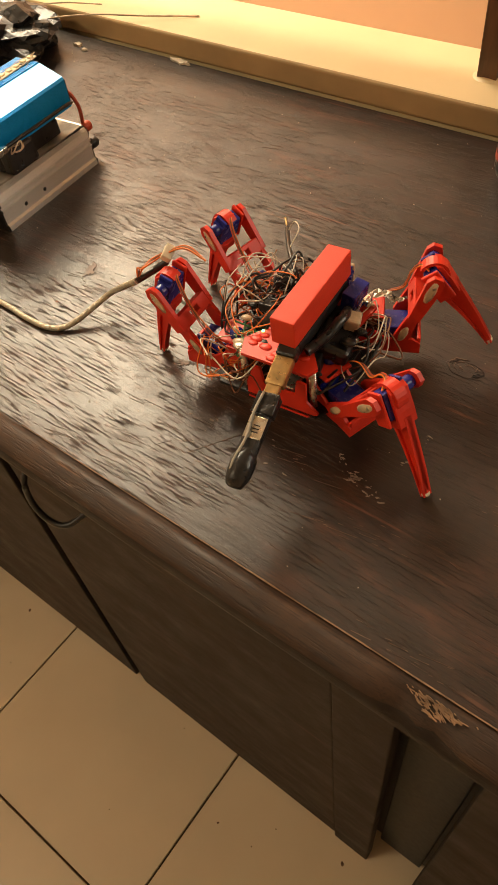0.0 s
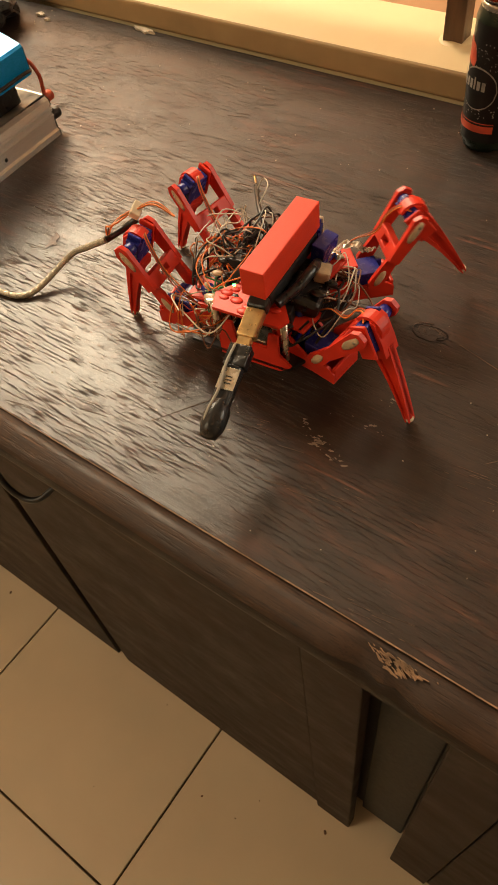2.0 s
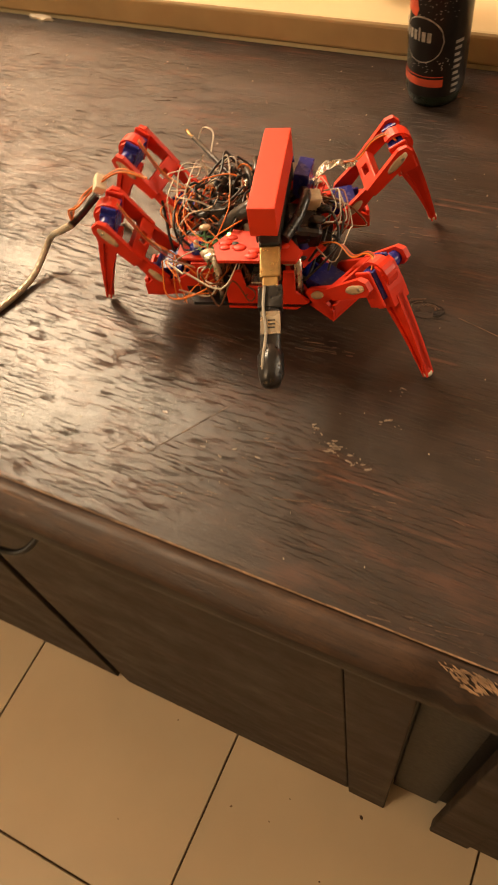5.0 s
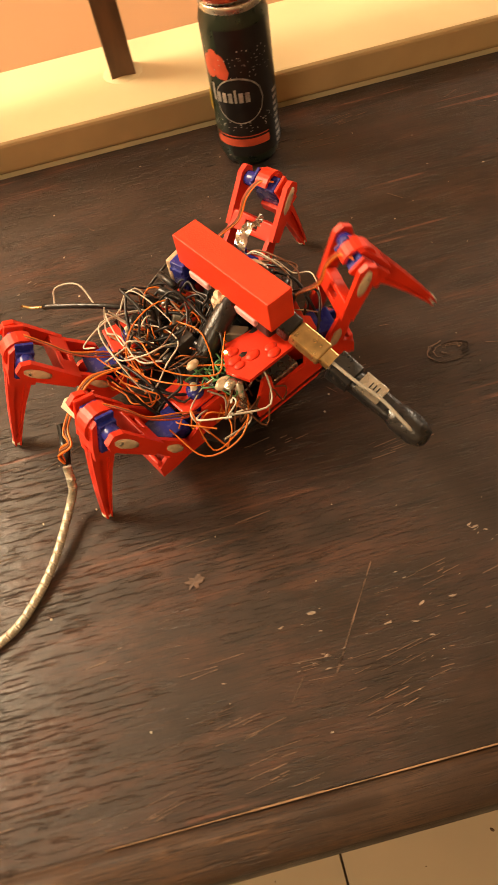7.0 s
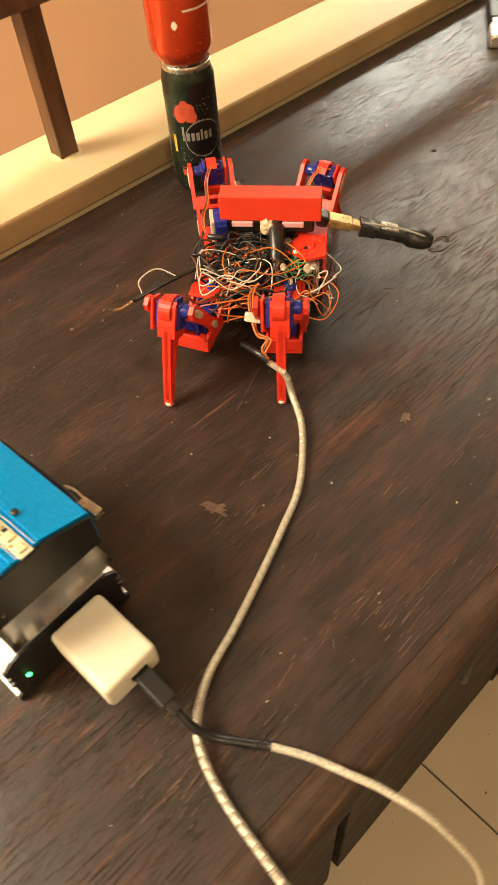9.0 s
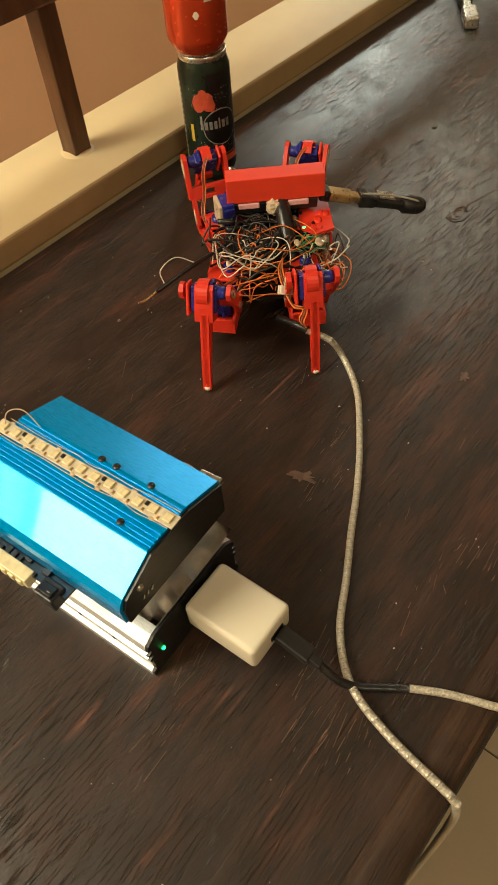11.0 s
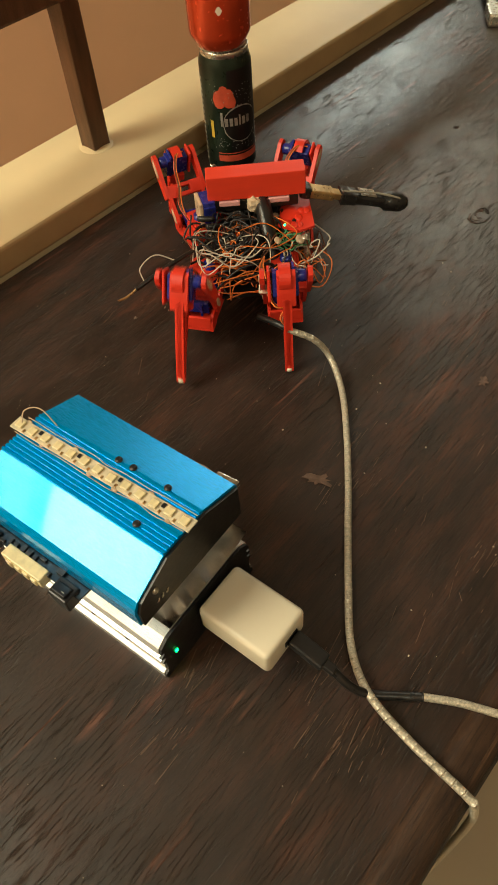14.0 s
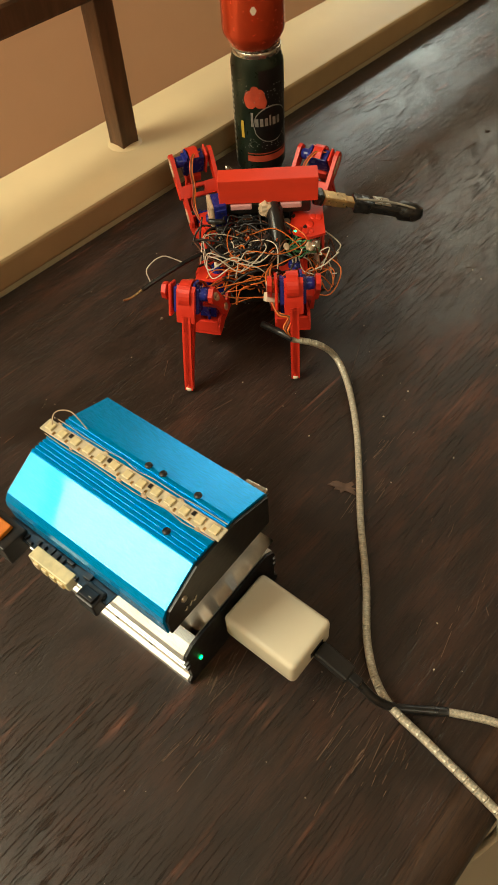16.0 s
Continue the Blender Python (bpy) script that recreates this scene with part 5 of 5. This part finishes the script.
    for leg in "ABCD":
        hip = new("leg", data["hip"])
        hip.parent = th
        hip["label"] = "jointed red plastic leg"
        sub = {}
        for k in ("hip_servo", "femur", "glue", "knee_servo", "servo_wiring", "shin", "foot_tip"):
            ob = new(k, data[k])
            ob.parent = hip
            if k in ("glue", "servo_wiring"):
                tagged(ob, kind="stuff")
            sub[k] = ob
        legs[leg] = (hip, sub)
    return th, legs, tail


ROBOT, LEGS, TAIL = build_robot()

# ---- braided cable that trails from the robot, in short stiff pieces ----
CABLE_SEG, CABLE_LEN = 108, 0.80


CABLE_LINES = [  # seconds, then places along the counter
    (0.0, ((-0.304, 0.040), (-0.325, 0.003), (-0.342, -0.011), (-0.373, -0.014), (-0.420, -0.012), (-0.466, -0.020), (-0.498, -0.040), (-0.511, -0.066), (-0.517, -0.105), (-0.515, -0.134))),
    (2.0, ((-0.314, 0.050), (-0.329, 0.012), (-0.340, -0.003), (-0.365, -0.009), (-0.415, -0.010), (-0.466, -0.020), (-0.498, -0.040), (-0.511, -0.066), (-0.517, -0.105), (-0.515, -0.134))),
    (4.5, ((-0.319, 0.105), (-0.324, 0.073), (-0.332, 0.033), (-0.348, 0.006), (-0.410, -0.004), (-0.462, -0.016), (-0.498, -0.040), (-0.511, -0.066), (-0.517, -0.105), (-0.515, -0.134))),
    (7.5, ((-0.266, 0.100), (-0.284, 0.063), (-0.304, 0.036), (-0.322, 0.021), (-0.358, 0.005), (-0.420, -0.008), (-0.485, -0.025), (-0.511, -0.056), (-0.522, -0.090), (-0.524, -0.134))),
    (8.5, ((-0.264, 0.108), (-0.284, 0.076), (-0.325, 0.034), (-0.368, 0.014), (-0.408, -0.002), (-0.450, -0.014), (-0.486, -0.026), (-0.508, -0.045), (-0.521, -0.079), (-0.525, -0.134))),
    (9.5, ((-0.244, 0.108), (-0.262, 0.080), (-0.305, 0.050), (-0.342, 0.032), (-0.383, 0.015), (-0.418, -0.002), (-0.463, -0.019), (-0.498, -0.047), (-0.510, -0.082), (-0.518, -0.134))),
    (12.5, ((-0.264, 0.132), (-0.290, 0.100), (-0.334, 0.066), (-0.378, 0.035), (-0.412, 0.013), (-0.446, -0.008), (-0.476, -0.031), (-0.496, -0.058), (-0.506, -0.096), (-0.510, -0.134))),
    (16.0, ((-0.275, 0.164), (-0.290, 0.138), (-0.322, 0.105), (-0.357, 0.076), (-0.395, 0.046), (-0.434, 0.012), (-0.473, -0.018), (-0.495, -0.047), (-0.499, -0.084), (-0.504, -0.134)))]


def cable_curve(t):
    """The cable's line at t: from the robot's tail down to the counter, along it and over the front edge."""
    tail = (robot_pose(t) @ tail_pose(t)).translation
    for (ta, a), (tb, b) in zip(CABLE_LINES, CABLE_LINES[1:]):
        if t <= tb:
            k = (t - ta) / (tb - ta)
            k = k * k * (3 - 2 * k)
            flat = [(u[0] + (v[0] - u[0]) * k, u[1] + (v[1] - u[1]) * k) for u, v in zip(a, b)]
            break
    heights = (min(0.026, 0.30 * tail.z), 0.0060, 0.0032, 0.0031, 0.0031, 0.0031, 0.0050, 0.0085, 0.0045, 0.0030)
    pts = [Vector((x, y, h)) for (x, y), h in zip(flat, heights)]
    bow = tail.lerp(pts[0], 0.45) + Vector((0.003, -0.004, 0.004))
    last = pts[-1]
    return spline([tail, bow] + pts + [last + Vector((0, -0.008, -0.012)), last + Vector((0, -0.012, -0.06)), last + Vector((0, -0.015, -0.25)), last + Vector((0.01, -0.02, -0.50))], 10)


def cable_poses(t):
    pts = cable_curve(t)
    out, i, pos, step = [], 0, pts[0].copy(), CABLE_LEN / CABLE_SEG
    for s in range(CABLE_SEG):
        left, start = step, pos.copy()
        while left > 1e-9 and i < len(pts) - 1:
            d = pts[i + 1] - pos
            if d.length > left:
                pos, left = pos + d.normalized() * left, 0
            else:
                left -= d.length
                pos = pts[i + 1].copy()
                i += 1
        d = pos - start
        if d.length < 1e-6:
            d = Vector((0, 0, -step))
        out.append(Matrix.Translation(start) @ d.to_track_quat("X", "Z").to_matrix().to_4x4())
    return out


def build_cable():
    th = empty("power_cable", Matrix())
    tagged(th, "braided silver-grey power cable trailing from the robot over the counter", "cable")
    step = CABLE_LEN / CABLE_SEG
    bm = BM()
    tube(bm, [(-0.0010, 0, 0), (step * 0.33, 0, 0), (step * 0.66, 0, 0), (step + 0.0010, 0, 0)], 0.0029, 10)
    me = bpy.data.meshes.new("cable_piece")
    bm.to_mesh(me)
    bm.free()
    me.materials.append(M_BRAID)
    pieces = []
    for i in range(CABLE_SEG):
        ob = new("cable_piece", me)
        ob.parent = th
        pieces.append(ob)
    return pieces


CABLE = build_cable()


# ---- floor tiles, each a piece of the floor ----
def build_tiles():
    bm = box(BM(), (TILE - 0.0035, TILE - 0.0035, 0.008), None, bevel=0.0012)
    me = bpy.data.meshes.new("tile")
    bm.to_mesh(me)
    bm.free()
    me.materials.append(M_TILE)
    for i in range(-8, 9):
        for j in range(-7, 5):
            ob = new("tile", me)
            ob.parent = FLOOR
            ob.matrix_basis = pose(-0.161 + TILE * (i + 0.5), -0.409 + TILE * (j + 0.5), FLOOR_Z - 0.004)


build_tiles()


def motions():
    n = 160
    times = [i / 10 for i in range(n + 1)]
    walk(ROBOT, [(t, robot_pose(t)) for t in times])
    walk(TAIL, [(t, tail_pose(t)) for t in (0, 5.2, 7.2, 8.5, 9.5, 16)])
    for leg, (hip, sub) in LEGS.items():
        rows = {k: [] for k in ("hip", "femur", "shin")}
        for t in times:
            yaw, lift, shin, kx, kz = leg_angles(leg, t)
            rows["hip"].append((t, pose(*PIVOTS[leg], HIP_Z, 0, 0, math.degrees(yaw))))
            rows["femur"].append((t, pose(COXA, 0, 0, 0, -math.degrees(lift), 0)))
            rows["shin"].append((t, pose(kx, 0, kz, 0, -math.degrees(shin), 0)))
        walk(hip, rows["hip"])
        for k in ("femur", "glue", "servo_wiring"):
            walk(sub[k], rows["femur"])
        for k in ("shin", "knee_servo", "foot_tip"):
            walk(sub[k], rows["shin"])
    # inverter, charger and lead are shoved along together
    shift = [e - d for e, d in zip(INVERTER_EARLY, INVERTER_LATE)][:2]
    for ob, (x, y, *rest) in ((INVERTER, INVERTER_LATE), (CHARGER, CHARGER_LATE), (SUPPLY_LEAD, (0, 0, 0, 0, 0, 0))):
        rows = [(t, pose(x + k * shift[0], y + k * shift[1], *rest)) for t, k in ((0, 1), (5.4, 1), (5.8, 0.8), (6.3, 0.3), (6.8, 0), (16, 0))]
        walk(ob, rows)
    cable_times = [0, 1, 2, 2.5, 3, 4, 4.5, 5, 6, 7, 7.5, 8, 8.5, 9, 9.5, 10, 11, 12, 12.5, 13, 14, 14.5, 15, 15.5, 16]
    poses = [cable_poses(t) for t in cable_times]
    for i, ob in enumerate(CABLE):
        walk(ob, [(t, p[i]) for t, p in zip(cable_times, poses)])


motions()
